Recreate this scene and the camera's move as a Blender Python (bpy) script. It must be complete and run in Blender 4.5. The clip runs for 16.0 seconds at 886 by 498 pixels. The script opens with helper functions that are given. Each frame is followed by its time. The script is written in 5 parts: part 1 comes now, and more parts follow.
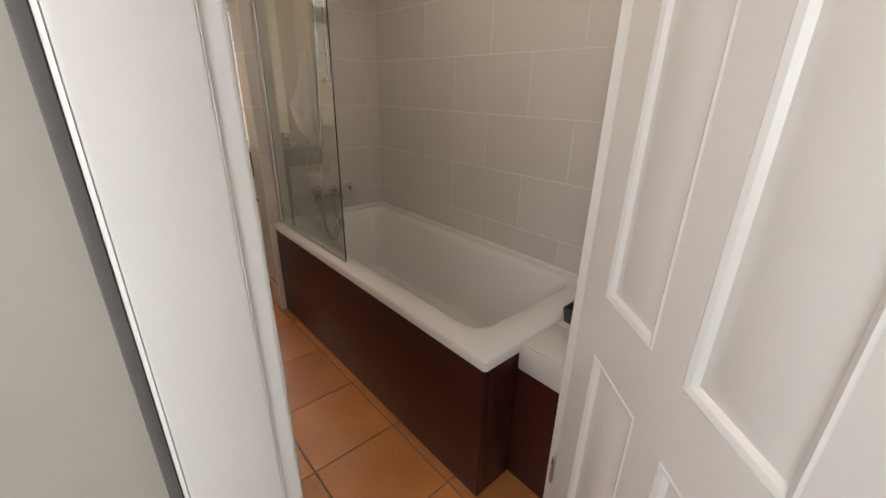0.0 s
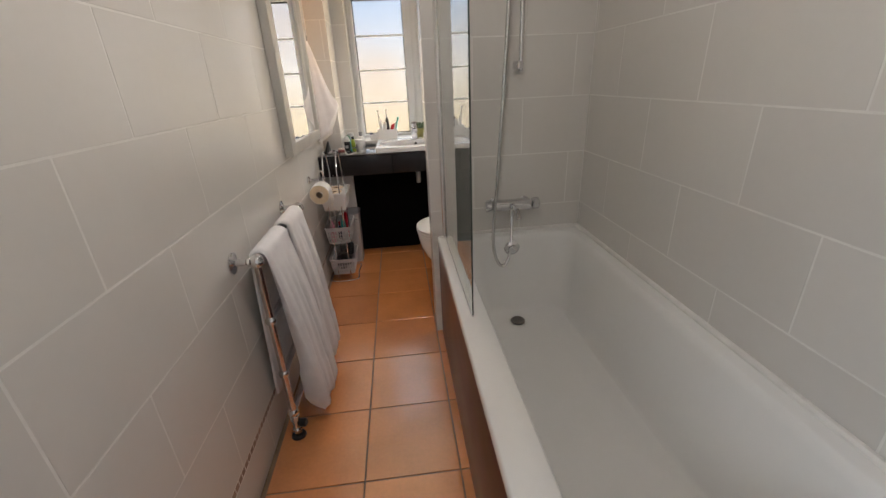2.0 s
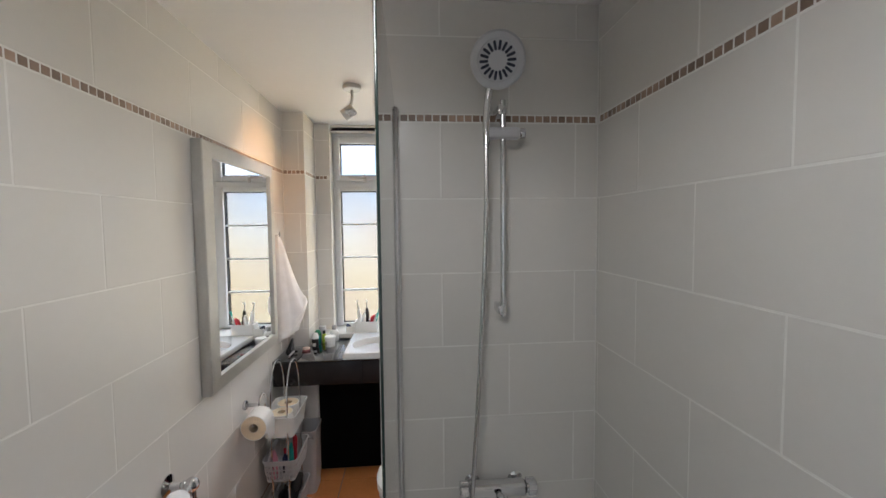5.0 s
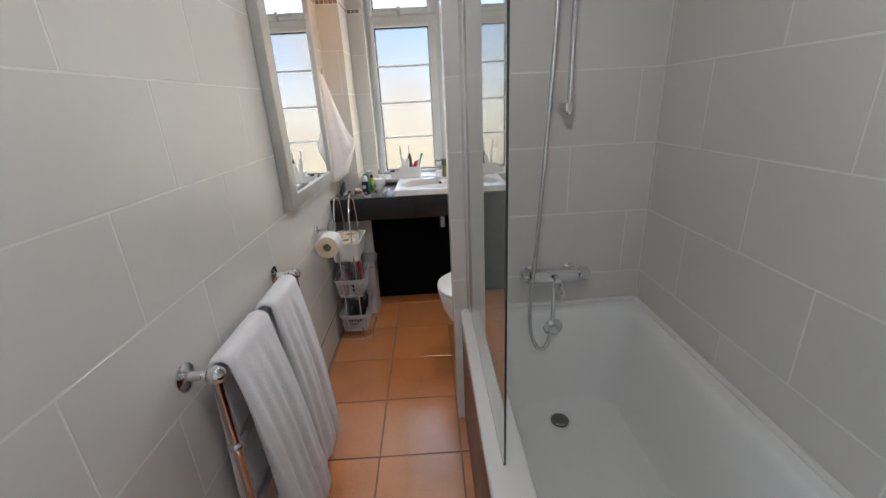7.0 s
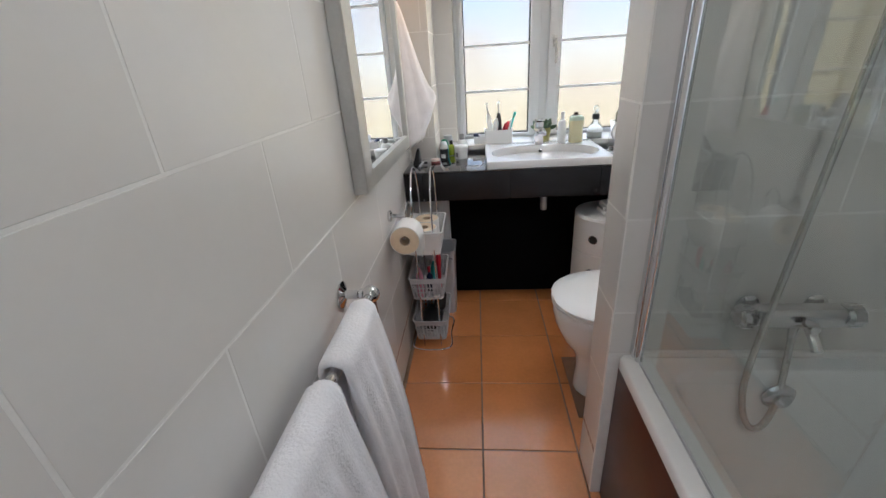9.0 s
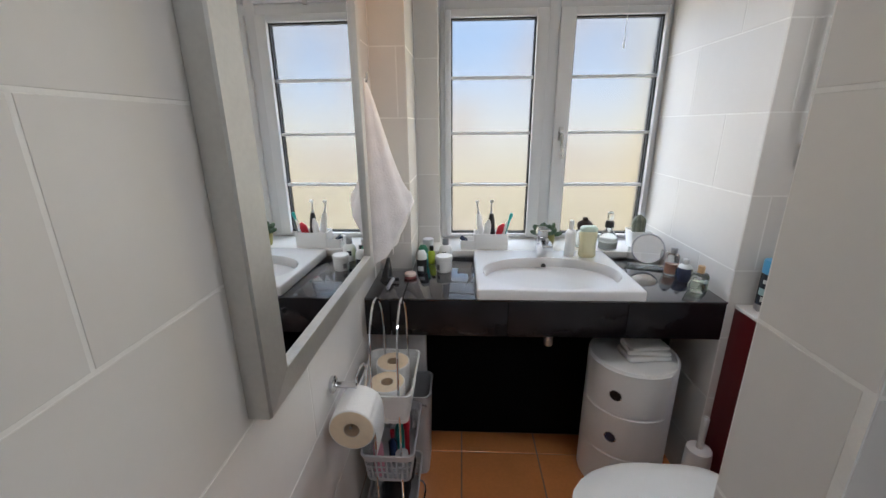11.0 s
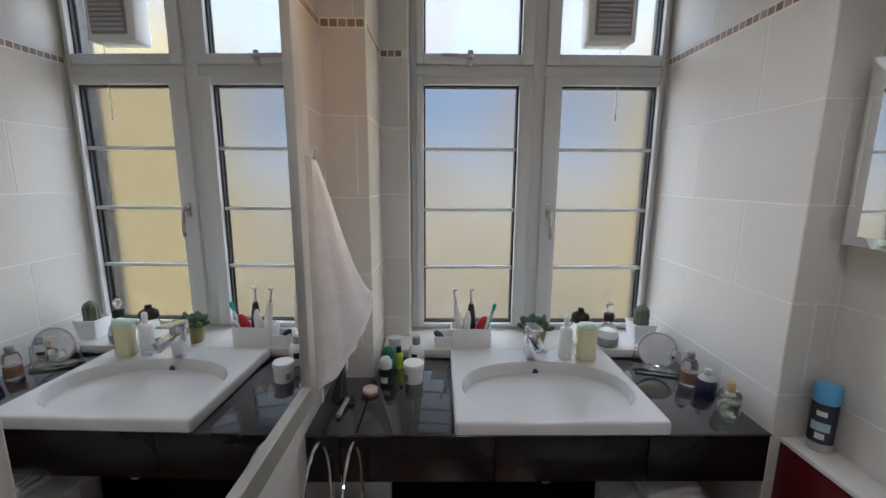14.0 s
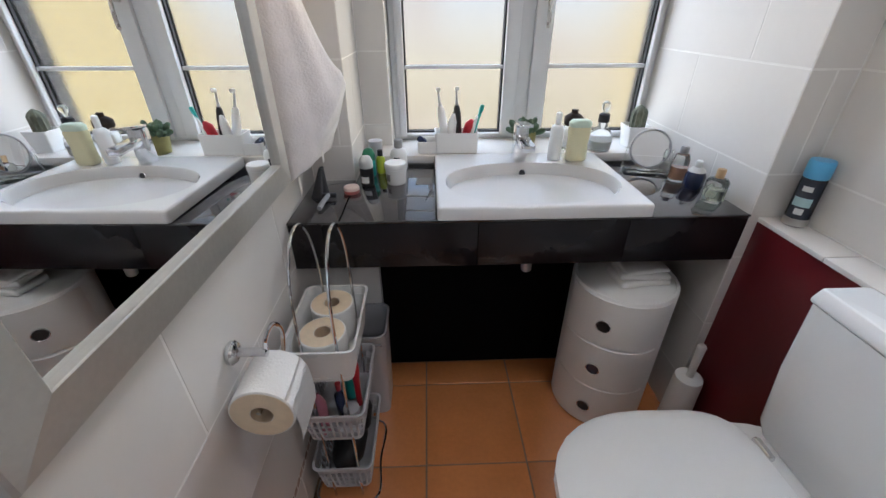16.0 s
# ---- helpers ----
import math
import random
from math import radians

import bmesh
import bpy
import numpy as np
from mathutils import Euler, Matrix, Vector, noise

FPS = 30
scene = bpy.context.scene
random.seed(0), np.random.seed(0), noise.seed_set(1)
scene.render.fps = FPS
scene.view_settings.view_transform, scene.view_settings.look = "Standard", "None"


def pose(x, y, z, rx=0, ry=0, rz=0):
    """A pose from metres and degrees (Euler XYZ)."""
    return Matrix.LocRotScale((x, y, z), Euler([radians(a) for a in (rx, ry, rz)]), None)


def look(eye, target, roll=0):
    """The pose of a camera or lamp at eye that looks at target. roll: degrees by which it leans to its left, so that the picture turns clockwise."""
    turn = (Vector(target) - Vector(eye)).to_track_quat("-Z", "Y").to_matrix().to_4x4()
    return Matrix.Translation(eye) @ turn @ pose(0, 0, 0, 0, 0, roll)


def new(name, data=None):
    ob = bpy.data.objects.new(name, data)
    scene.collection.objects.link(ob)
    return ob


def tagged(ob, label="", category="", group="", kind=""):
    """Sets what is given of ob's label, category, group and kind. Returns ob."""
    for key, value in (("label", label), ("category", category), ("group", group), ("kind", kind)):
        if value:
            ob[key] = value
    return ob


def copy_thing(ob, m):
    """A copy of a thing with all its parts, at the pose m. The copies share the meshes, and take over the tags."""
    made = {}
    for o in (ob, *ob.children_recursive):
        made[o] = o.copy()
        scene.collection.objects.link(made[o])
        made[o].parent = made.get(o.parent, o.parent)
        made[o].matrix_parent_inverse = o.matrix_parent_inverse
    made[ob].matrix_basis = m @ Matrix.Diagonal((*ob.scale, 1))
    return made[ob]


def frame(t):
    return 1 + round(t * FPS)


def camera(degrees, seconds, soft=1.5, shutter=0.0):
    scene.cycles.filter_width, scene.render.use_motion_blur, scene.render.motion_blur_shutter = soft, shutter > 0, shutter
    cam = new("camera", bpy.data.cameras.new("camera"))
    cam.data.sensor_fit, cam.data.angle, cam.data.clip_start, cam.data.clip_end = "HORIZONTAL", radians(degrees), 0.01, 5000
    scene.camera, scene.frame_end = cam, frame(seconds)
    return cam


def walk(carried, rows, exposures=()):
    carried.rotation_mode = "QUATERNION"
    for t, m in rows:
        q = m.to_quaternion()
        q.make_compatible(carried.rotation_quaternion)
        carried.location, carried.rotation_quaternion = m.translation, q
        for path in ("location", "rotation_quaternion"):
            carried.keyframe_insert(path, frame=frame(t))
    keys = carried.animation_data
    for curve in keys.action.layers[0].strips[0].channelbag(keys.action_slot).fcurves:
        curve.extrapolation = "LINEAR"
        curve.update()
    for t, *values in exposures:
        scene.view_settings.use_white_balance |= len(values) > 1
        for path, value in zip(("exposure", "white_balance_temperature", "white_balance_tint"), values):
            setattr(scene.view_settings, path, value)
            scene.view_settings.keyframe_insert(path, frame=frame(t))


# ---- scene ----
cam = camera(95.9, 16.0)
PATH = [
    (0, (-0.009, -0.148, 1.27), (1.23, 1.236, 0.531), 1.2),
    (0.3, (0.11, -0.035, 1.262), (1.175, 1.479, 0.505), 0.7),
    (0.5, (0.16, 0.035, 1.26), (1.086, 1.636, 0.499), 0.5),
    (0.7, (0.223, 0.085, 1.254), (1.009, 1.758, 0.491), 0.4),
    (1, (0.302, 0.143, 1.268), (0.902, 1.877, 0.473), 0.5),
    (1.5, (0.453, 0.204, 1.271), (0.784, 1.997, 0.449), -0.8),
    (2, (0.558, 0.253, 1.261), (0.734, 2.087, 0.482), -2.6),
    (2.5, (0.599, 0.304, 1.302), (0.732, 2.206, 0.698), -3.5),
    (3, (0.608, 0.401, 1.38), (0.771, 2.357, 0.994), -3.1),
    (3.5, (0.694, 0.547, 1.435), (0.81, 2.539, 1.294), -2.9),
    (3.7, (0.686, 0.647, 1.479), (0.82, 2.64, 1.387), -2.7),
    (5.8, (0.841, 0.782, 1.581), (0.997, 2.767, 1.39), -0.1),
    (6, (0.824, 0.773, 1.516), (0.98, 2.75, 1.254), -0.0),
    (6.5, (0.708, 0.711, 1.421), (0.835, 2.643, 0.919), -0.9),
    (7, (0.617, 0.657, 1.34), (0.661, 2.534, 0.652), -2.9),
    (7.5, (0.533, 0.649, 1.283), (0.469, 2.489, 0.502), -4.9),
    (8, (0.423, 0.739, 1.268), (0.296, 2.551, 0.432), -4.9),
    (8.5, (0.39, 0.977, 1.268), (0.18, 2.775, 0.417), -4.9),
    (9, (0.357, 1.226, 1.266), (0.17, 3.035, 0.433), -4.0),
    (9.5, (0.343, 1.464, 1.262), (0.174, 3.278, 0.438), -3.3),
    (10, (0.369, 1.628, 1.292), (0.18, 3.487, 0.58), -2.5),
    (10.2, (0.374, 1.669, 1.315), (0.183, 3.543, 0.642), -1.9),
    (12.3, (0.269, 1.956, 1.438), (0.331, 3.913, 1.03), 0.3),
    (12.5, (0.294, 1.981, 1.435), (0.346, 3.95, 1.087), 0.3),
    (13, (0.341, 2.056, 1.472), (0.362, 4.039, 1.217), 0.2),
    (13.5, (0.365, 2.107, 1.5), (0.376, 4.093, 1.267), 0.3),
    (14, (0.352, 2.116, 1.477), (0.373, 4.086, 1.133), 0.3),
    (14.5, (0.348, 2.12, 1.434), (0.389, 4.048, 0.903), 0.1),
    (14.6, (0.347, 2.117, 1.427), (0.39, 4.029, 0.84), 0.0),
    (15, (0.36, 2.137, 1.371), (0.409, 3.995, 0.632), -0.0),
    (15.5, (0.363, 2.134, 1.32), (0.419, 3.908, 0.399), -0.3),
    (16, (0.377, 2.126, 1.282), (0.436, 3.849, 0.269), -0.2),
]
EXPOSURES = [(0, -0.2, 7800, 19), (0.5, -0.2, 7900, 22), (1.2, 0.14, 7000, 15), (2.5, 0.15, 6600, 13), (3.5, 0.05, 6100, 11), (5.8, 0.15, 5900, 10), (6.5, 0.15, 5850, 10), (8, 0.33, 5850, 10), (9.5, 0.15, 5650, 9), (12.5, -0.46, 5650, 10), (14, -0.80, 5650, 10), (15.3, -0.31, 5550, 11), (16, -0.05, 5600, 11)]
walk(cam, [(t, look(eye, target, roll)) for t, eye, target, roll in PATH], EXPOSURES)
OUTSIDE = 13.0


# ---- world and light ----
world = bpy.data.worlds.new("sky")
scene.world = world
world.use_nodes = True
wn = world.node_tree.nodes
sky = wn.new("ShaderNodeTexSky")
sky.sky_type, sky.sun_disc = "NISHITA", False
sky.sun_elevation, sky.sun_rotation = radians(48), radians(200)
wn["Background"].inputs[1].default_value = 0.15
world.node_tree.links.new(sky.outputs[0], wn["Background"].inputs[0])

sun = new("sun", bpy.data.lights.new("sun", "SUN"))
sun.data.energy, sun.data.angle, sun.data.color = 2.5, radians(0.5), (1.0, 0.95, 0.88)
sun.matrix_world = look((-4, -8, 10), (0, 0, 0))

bulb = new("spot_bulb", bpy.data.lights.new("spot_bulb", "SPOT"))
bulb.data.energy, bulb.data.color, bulb.data.spot_size, bulb.data.spot_blend = 9, (1.0, 0.45, 0.12), radians(96), 1.0
bulb.data.shadow_soft_size = 0.02
bulb.matrix_world = look((0.43, 2.92, 2.135), (0.0, 3.0, 1.83))

# two added spots, unseen on the ceiling, that brighten the bath and the toilet
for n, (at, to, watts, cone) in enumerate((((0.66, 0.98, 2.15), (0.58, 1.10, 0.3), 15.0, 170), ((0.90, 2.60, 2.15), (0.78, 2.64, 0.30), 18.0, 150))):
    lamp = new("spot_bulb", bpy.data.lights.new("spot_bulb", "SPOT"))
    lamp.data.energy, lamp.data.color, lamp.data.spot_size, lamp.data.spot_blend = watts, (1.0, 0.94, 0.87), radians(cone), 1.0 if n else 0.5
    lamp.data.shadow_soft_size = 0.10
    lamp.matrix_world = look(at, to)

# area lamp added out of view in the hallway, lights the door and frame
hall_light = new("hall_added_lamp", bpy.data.lights.new("hall_added_lamp", "AREA"))
hall_light.data.shape, hall_light.data.size, hall_light.data.size_y, hall_light.data.energy = "RECTANGLE", 0.8, 1.0, 17
hall_light.data.color = (0.76, 0.89, 1.0)
hall_light.matrix_world = look((-0.88, -0.42, 1.55), (0.7, -0.1, 1.2))

# ---- sizes of the room ----
RX = 1.425          # tiled face of the wall behind the bath
CEIL = 2.30
ROW0, ROWH = 0.187, 0.2465   # first tile course above the lower border
TILE_W = 0.453
PEND = 0.683         # free end of the partition
PART0, PART1 = 2.09, 2.232   # partition at the bath's end
ALC_Y = 3.07        # front of the counter niche
WIN_Y = 3.78


# ---- materials ----
def mat(name, color, rough=0.5, metal=0.0, vary=0.06, scale=6.0, bump=0.0, bump_scale=60.0, per_object=0.0, coat=0.0, spec=0.5, fine=0.0, coat_rough=0.08, coat_ior=1.5):
    m = bpy.data.materials.new(name)
    m.use_nodes = True
    nt = m.node_tree
    b = nt.nodes["Principled BSDF"]
    b.inputs["Roughness"].default_value = rough
    b.inputs["Metallic"].default_value = metal
    b.inputs["Specular IOR Level"].default_value = spec
    b.inputs["Coat Weight"].default_value = coat
    b.inputs["Coat Roughness"].default_value = coat_rough
    b.inputs["Coat IOR"].default_value = coat_ior
    geo = nt.nodes.new("ShaderNodeTexCoord")
    where = nt.nodes.new("ShaderNodeObjectInfo")
    spread = nt.nodes.new("ShaderNodeVectorMath")
    spread.operation = "MULTIPLY_ADD"
    spread.inputs[1].default_value = (3.7, 3.7, 3.7)
    nt.links.new(where.outputs["Location"], spread.inputs[0])
    nt.links.new(geo.outputs["Object"], spread.inputs[2])
    n1 = nt.nodes.new("ShaderNodeTexNoise")
    n1.inputs["Scale"].default_value, n1.inputs["Detail"].default_value = scale, 5
    nt.links.new(spread.outputs[0], n1.inputs["Vector"])
    n2 = nt.nodes.new("ShaderNodeTexNoise")
    n2.inputs["Scale"].default_value, n2.inputs["Detail"].default_value = scale * 14, 3
    nt.links.new(spread.outputs[0], n2.inputs["Vector"])
    mix = nt.nodes.new("ShaderNodeMath")
    mix.operation = "MULTIPLY_ADD"
    nt.links.new(n2.outputs["Fac"], mix.inputs[0])
    mix.inputs[1].default_value = fine if fine else 0.35
    nt.links.new(n1.outputs["Fac"], mix.inputs[2])
    hsv = nt.nodes.new("ShaderNodeHueSaturation")
    hsv.inputs["Color"].default_value = (*color, 1)
    rng = nt.nodes.new("ShaderNodeMapRange")
    rng.inputs["From Min"].default_value, rng.inputs["From Max"].default_value = 0.35, 0.95
    rng.inputs["To Min"].default_value, rng.inputs["To Max"].default_value = 1 - vary, 1 + vary
    nt.links.new(mix.outputs[0], rng.inputs["Value"])
    value = rng.outputs[0]
    if per_object:
        info = nt.nodes.new("ShaderNodeObjectInfo")
        r2 = nt.nodes.new("ShaderNodeMapRange")
        r2.inputs["To Min"].default_value, r2.inputs["To Max"].default_value = 1 - per_object, 1 + per_object
        nt.links.new(info.outputs["Random"], r2.inputs["Value"])
        mul = nt.nodes.new("ShaderNodeMath")
        mul.operation = "MULTIPLY"
        nt.links.new(value, mul.inputs[0])
        nt.links.new(r2.outputs[0], mul.inputs[1])
        value = mul.outputs[0]
    nt.links.new(value, hsv.inputs["Value"])
    nt.links.new(hsv.outputs[0], b.inputs["Base Color"])
    rr = nt.nodes.new("ShaderNodeMapRange")
    rr.inputs["To Min"].default_value, rr.inputs["To Max"].default_value = max(0.0, rough * 0.8), min(1.0, rough * 1.25)
    nt.links.new(n1.outputs["Fac"], rr.inputs["Value"])
    nt.links.new(rr.outputs[0], b.inputs["Roughness"])
    if bump:
        n3 = nt.nodes.new("ShaderNodeTexNoise")
        n3.inputs["Scale"].default_value, n3.inputs["Detail"].default_value = bump_scale, 4
        nt.links.new(spread.outputs[0], n3.inputs["Vector"])
        bp = nt.nodes.new("ShaderNodeBump")
        bp.inputs["Strength"].default_value, bp.inputs["Distance"].default_value = bump, 0.004
        nt.links.new(n3.outputs["Fac"], bp.inputs["Height"])
        nt.links.new(bp.outputs[0], b.inputs["Normal"])
    return m


def glass(name, color=(1, 1, 1), rough=0.0, ior=1.45):
    m = bpy.data.materials.new(name)
    m.use_nodes = True
    b = m.node_tree.nodes["Principled BSDF"]
    b.inputs["Base Color"].default_value = (*color, 1)
    b.inputs["Transmission Weight"].default_value = 1
    b.inputs["Roughness"].default_value = rough
    b.inputs["IOR"].default_value = ior
    return m


M_TILE = mat("wall_tile_glaze", (0.665, 0.642, 0.610), 0.31, vary=0.03, scale=3, bump=0.03, bump_scale=9, per_object=0.025, coat=0.55, coat_rough=0.15)
M_GROUT = mat("pale_grout", (0.76, 0.745, 0.715), 0.8, vary=0.08, scale=20, bump=0.2)
M_MOSAIC = mat("brown_mosaic", (0.29, 0.20, 0.15), 0.35, vary=0.2, scale=40, per_object=0.35)
M_PLASTER = mat("white_plaster", (0.80, 0.79, 0.77), 0.75, vary=0.03, scale=3, bump=0.08, bump_scale=40)
M_HALL = mat("beige_hall_paint", (0.50, 0.48, 0.43), 0.7, vary=0.05, scale=3, bump=0.1, bump_scale=40)
M_CEIL = mat("ceiling_paint", (0.83, 0.82, 0.80), 0.55, vary=0.02, scale=2)
M_TERRA = mat("terracotta_tile", (0.74, 0.285, 0.095), 0.17, vary=0.15, scale=5, bump=0.12, bump_scale=30, per_object=0.10, coat=1.0, coat_rough=0.17, coat_ior=1.8)
M_TERRA.node_tree.nodes["Principled BSDF"].inputs["Coat IOR"].default_value = 2.5
M_FGROUT = mat("floor_grout", (0.24, 0.16, 0.10), 0.85, vary=0.2, scale=25, bump=0.3)
M_BATH = mat("bath_enamel", (0.81, 0.805, 0.79), 0.16, vary=0.02, scale=3)
M_PANEL = mat("dark_red_panel", (0.050, 0.007, 0.006), 0.34, vary=0.12, scale=4, bump=0.05, bump_scale=150)
M_REDBOX = mat("deep_red_panel", (0.10, 0.006, 0.010), 0.32, vary=0.12, scale=4, bump=0.05, bump_scale=150)
M_BLACK = mat("black_panel", (0.003, 0.0028, 0.003), 0.7, vary=0.2, scale=6, spec=0.05)
M_GRANITE = mat("black_polished_tile", (0.020, 0.018, 0.020), 0.06, vary=0.06, scale=30, fine=0.6, coat=1.0, coat_rough=0.04)
M_APRON = mat("black_apron_tile", (0.012, 0.010, 0.011), 0.22, vary=0.1, scale=20, spec=0.35)
M_BASIN = mat("basin_ceramic", (0.62, 0.615, 0.61), 0.09, vary=0.015, scale=4, coat=0.9, coat_rough=0.25)
M_BASIN.node_tree.nodes["Principled BSDF"].inputs["Coat IOR"].default_value = 1.9
M_CERAMIC = mat("white_ceramic", (0.84, 0.84, 0.83), 0.08, vary=0.015, scale=4)
M_PAINT = mat("white_gloss_paint", (0.82, 0.81, 0.79), 0.3, vary=0.025, scale=5, bump=0.06, bump_scale=35)
M_UPVC = mat("white_window_frame", (0.68, 0.69, 0.70), 0.3, vary=0.02, scale=5)
M_GASKET = mat("black_gasket", (0.02, 0.02, 0.022), 0.6)
M_CHROME = mat("chrome", (0.68, 0.68, 0.69), 0.07, metal=1.0, vary=0.03)
M_PAD = mat("brown_grey_pad", (0.24, 0.135, 0.085), 0.6, vary=0.2, scale=20, bump=0.2)
# plug metal: the dark reflection in it is put into the base colour
M_PLUG = mat("dark_plug_metal", (0.22, 0.21, 0.20), 0.35, metal=1.0, vary=0.15, scale=30)
M_STEEL = mat("brushed_steel", (0.55, 0.54, 0.52), 0.28, metal=1.0, vary=0.08, scale=12)
M_SILVER = mat("silver_frame", (0.54, 0.53, 0.50), 0.36, metal=0.7, vary=0.12, scale=8, bump=0.1, bump_scale=90)
M_MIRROR = mat("mirror_glass", (0.93, 0.94, 0.94), 0.0, metal=1.0, vary=0.0)
M_TOWEL = mat("white_terry", (0.82, 0.80, 0.81), 0.95, vary=0.06, scale=22, bump=0.55, bump_scale=170, spec=0.1)
M_PAPER = mat("toilet_paper", (0.82, 0.80, 0.77), 0.95, vary=0.03, scale=14, bump=0.3, bump_scale=200, spec=0.1)
M_PAPER_END = mat("toilet_paper_edge", (0.80, 0.66, 0.48), 0.95, vary=0.06, scale=60, bump=0.4, bump_scale=260, spec=0.1)
M_CARD = mat("cardboard", (0.52, 0.40, 0.28), 0.9, vary=0.1)
M_WPLAS = mat("white_plastic", (0.80, 0.80, 0.79), 0.3, vary=0.02)
M_TPLAS = mat("translucent_grey_plastic", (0.50, 0.50, 0.52), 0.35, vary=0.04)
M_BPLAS = mat("black_plastic", (0.015, 0.015, 0.017), 0.35, vary=0.1)
M_GLASS = glass("clear_glass", (0.94, 0.97, 0.95))
M_SCREEN = glass("tinted_screen_glass", (0.75, 0.80, 0.77), 0.0, 1.55)
M_FROST = glass("frosted_glass", (0.074, 0.0743, 0.0746), 0.22)
M_FAN = glass("fanlight_glass", (0.15, 0.155, 0.16), 0.12)
nt = M_FROST.node_tree
tex, bp = nt.nodes.new("ShaderNodeTexNoise"), nt.nodes.new("ShaderNodeBump")
tex.inputs["Scale"].default_value, tex.inputs["Detail"].default_value = 90, 3
bp.inputs["Strength"].default_value, bp.inputs["Distance"].default_value = 0.25, 0.002
crd = nt.nodes.new("ShaderNodeTexCoord")
nt.links.new(crd.outputs["Object"], tex.inputs["Vector"])
nt.links.new(tex.outputs["Fac"], bp.inputs["Height"])
nt.links.new(bp.outputs[0], nt.nodes["Principled BSDF"].inputs["Normal"])


# ---- building helpers ----
def thing(name, at, label, category, group="", kind=""):
    ob = new(name)
    ob.empty_display_size = 0.05
    ob.location = at
    return tagged(ob, label, category, group, kind)


def root_offset(parent):
    """Where a thing's root stands; parts lie at the world's origin already."""
    return Vector((0, 0, 0)) if parent.parent else Vector(parent.location)


def finish(bm, name, material, smooth=35):
    bmesh.ops.recalc_face_normals(bm, faces=bm.faces)
    me = bpy.data.meshes.new(name)
    bm.to_mesh(me)
    bm.free()
    me.materials.append(material)
    for p in me.polygons:
        p.use_smooth = True
    me.set_sharp_from_angle(angle=radians(smooth))
    return me


def part(name, bm, material, parent=None, label="", smooth=35):
    """A mesh built in world places, as one object under a thing or a part."""
    ob = new(name, finish(bm, name, material, smooth))
    if parent:
        ob.parent = parent
        ob.matrix_parent_inverse = Matrix.Translation(-root_offset(parent))
    if label:
        ob["label"] = label
    return ob


def solid(name, bm, material, label, category="", kind="", group="", smooth=35):
    return tagged(part(name, bm, material, None, "", smooth), label, category, group, kind)


def box(x0, x1, y0, y1, z0, z1, bev=0.0, seg=2, bm=None):
    bm = bm or bmesh.new()
    r = bmesh.ops.create_cube(bm, size=1.0, matrix=Matrix.LocRotScale(((x0 + x1) / 2, (y0 + y1) / 2, (z0 + z1) / 2), None, (x1 - x0, y1 - y0, z1 - z0)))
    if bev:
        edges = {e for v in r["verts"] for e in v.link_edges}
        bmesh.ops.bevel(bm, geom=list(edges), offset=bev, segments=seg, profile=0.5, affect="EDGES")
    return bm


def frame_to(d):
    d = Vector(d).normalized()
    return d.to_track_quat("Z", "Y").to_matrix().to_4x4()


def lathe(profile, at=(0, 0, 0), axis=(0, 0, 1), seg=28, bm=None):
    """profile: (radius, height) along the axis from at."""
    bm = bm or bmesh.new()
    m = Matrix.Translation(at) @ frame_to(axis)
    rings = []
    for r, h in profile:
        if r < 1e-5:
            rings.append([bm.verts.new(m @ Vector((0, 0, h)))])
        else:
            rings.append([bm.verts.new(m @ Vector((r * math.cos(2 * math.pi * k / seg), r * math.sin(2 * math.pi * k / seg), h))) for k in range(seg)])
    skin(bm, rings)
    return bm


def skin(bm, rings, closed=True):
    for a, b in zip(rings, rings[1:]):
        n = max(len(a), len(b))
        for k in range(n if closed else n - 1):
            k2 = (k + 1) % n
            if len(a) == 1 and len(b) == 1:
                continue
            if len(a) == 1:
                bm.faces.new((a[0], b[k], b[k2]))
            elif len(b) == 1:
                bm.faces.new((a[k], a[k2], b[0]))
            else:
                bm.faces.new((a[k], a[k2], b[k2], b[k]))


def rod(p0, p1, r, r2=None, seg=16, bm=None):
    h = (Vector(p1) - Vector(p0)).length
    r2 = r if r2 is None else r2
    e = min(r, r2) * 0.25
    return lathe([(0, 0), (r - e, 0), (r, e), (r2, h - e), (r2 - e, h), (0, h)], p0, Vector(p1) - Vector(p0), seg, bm)


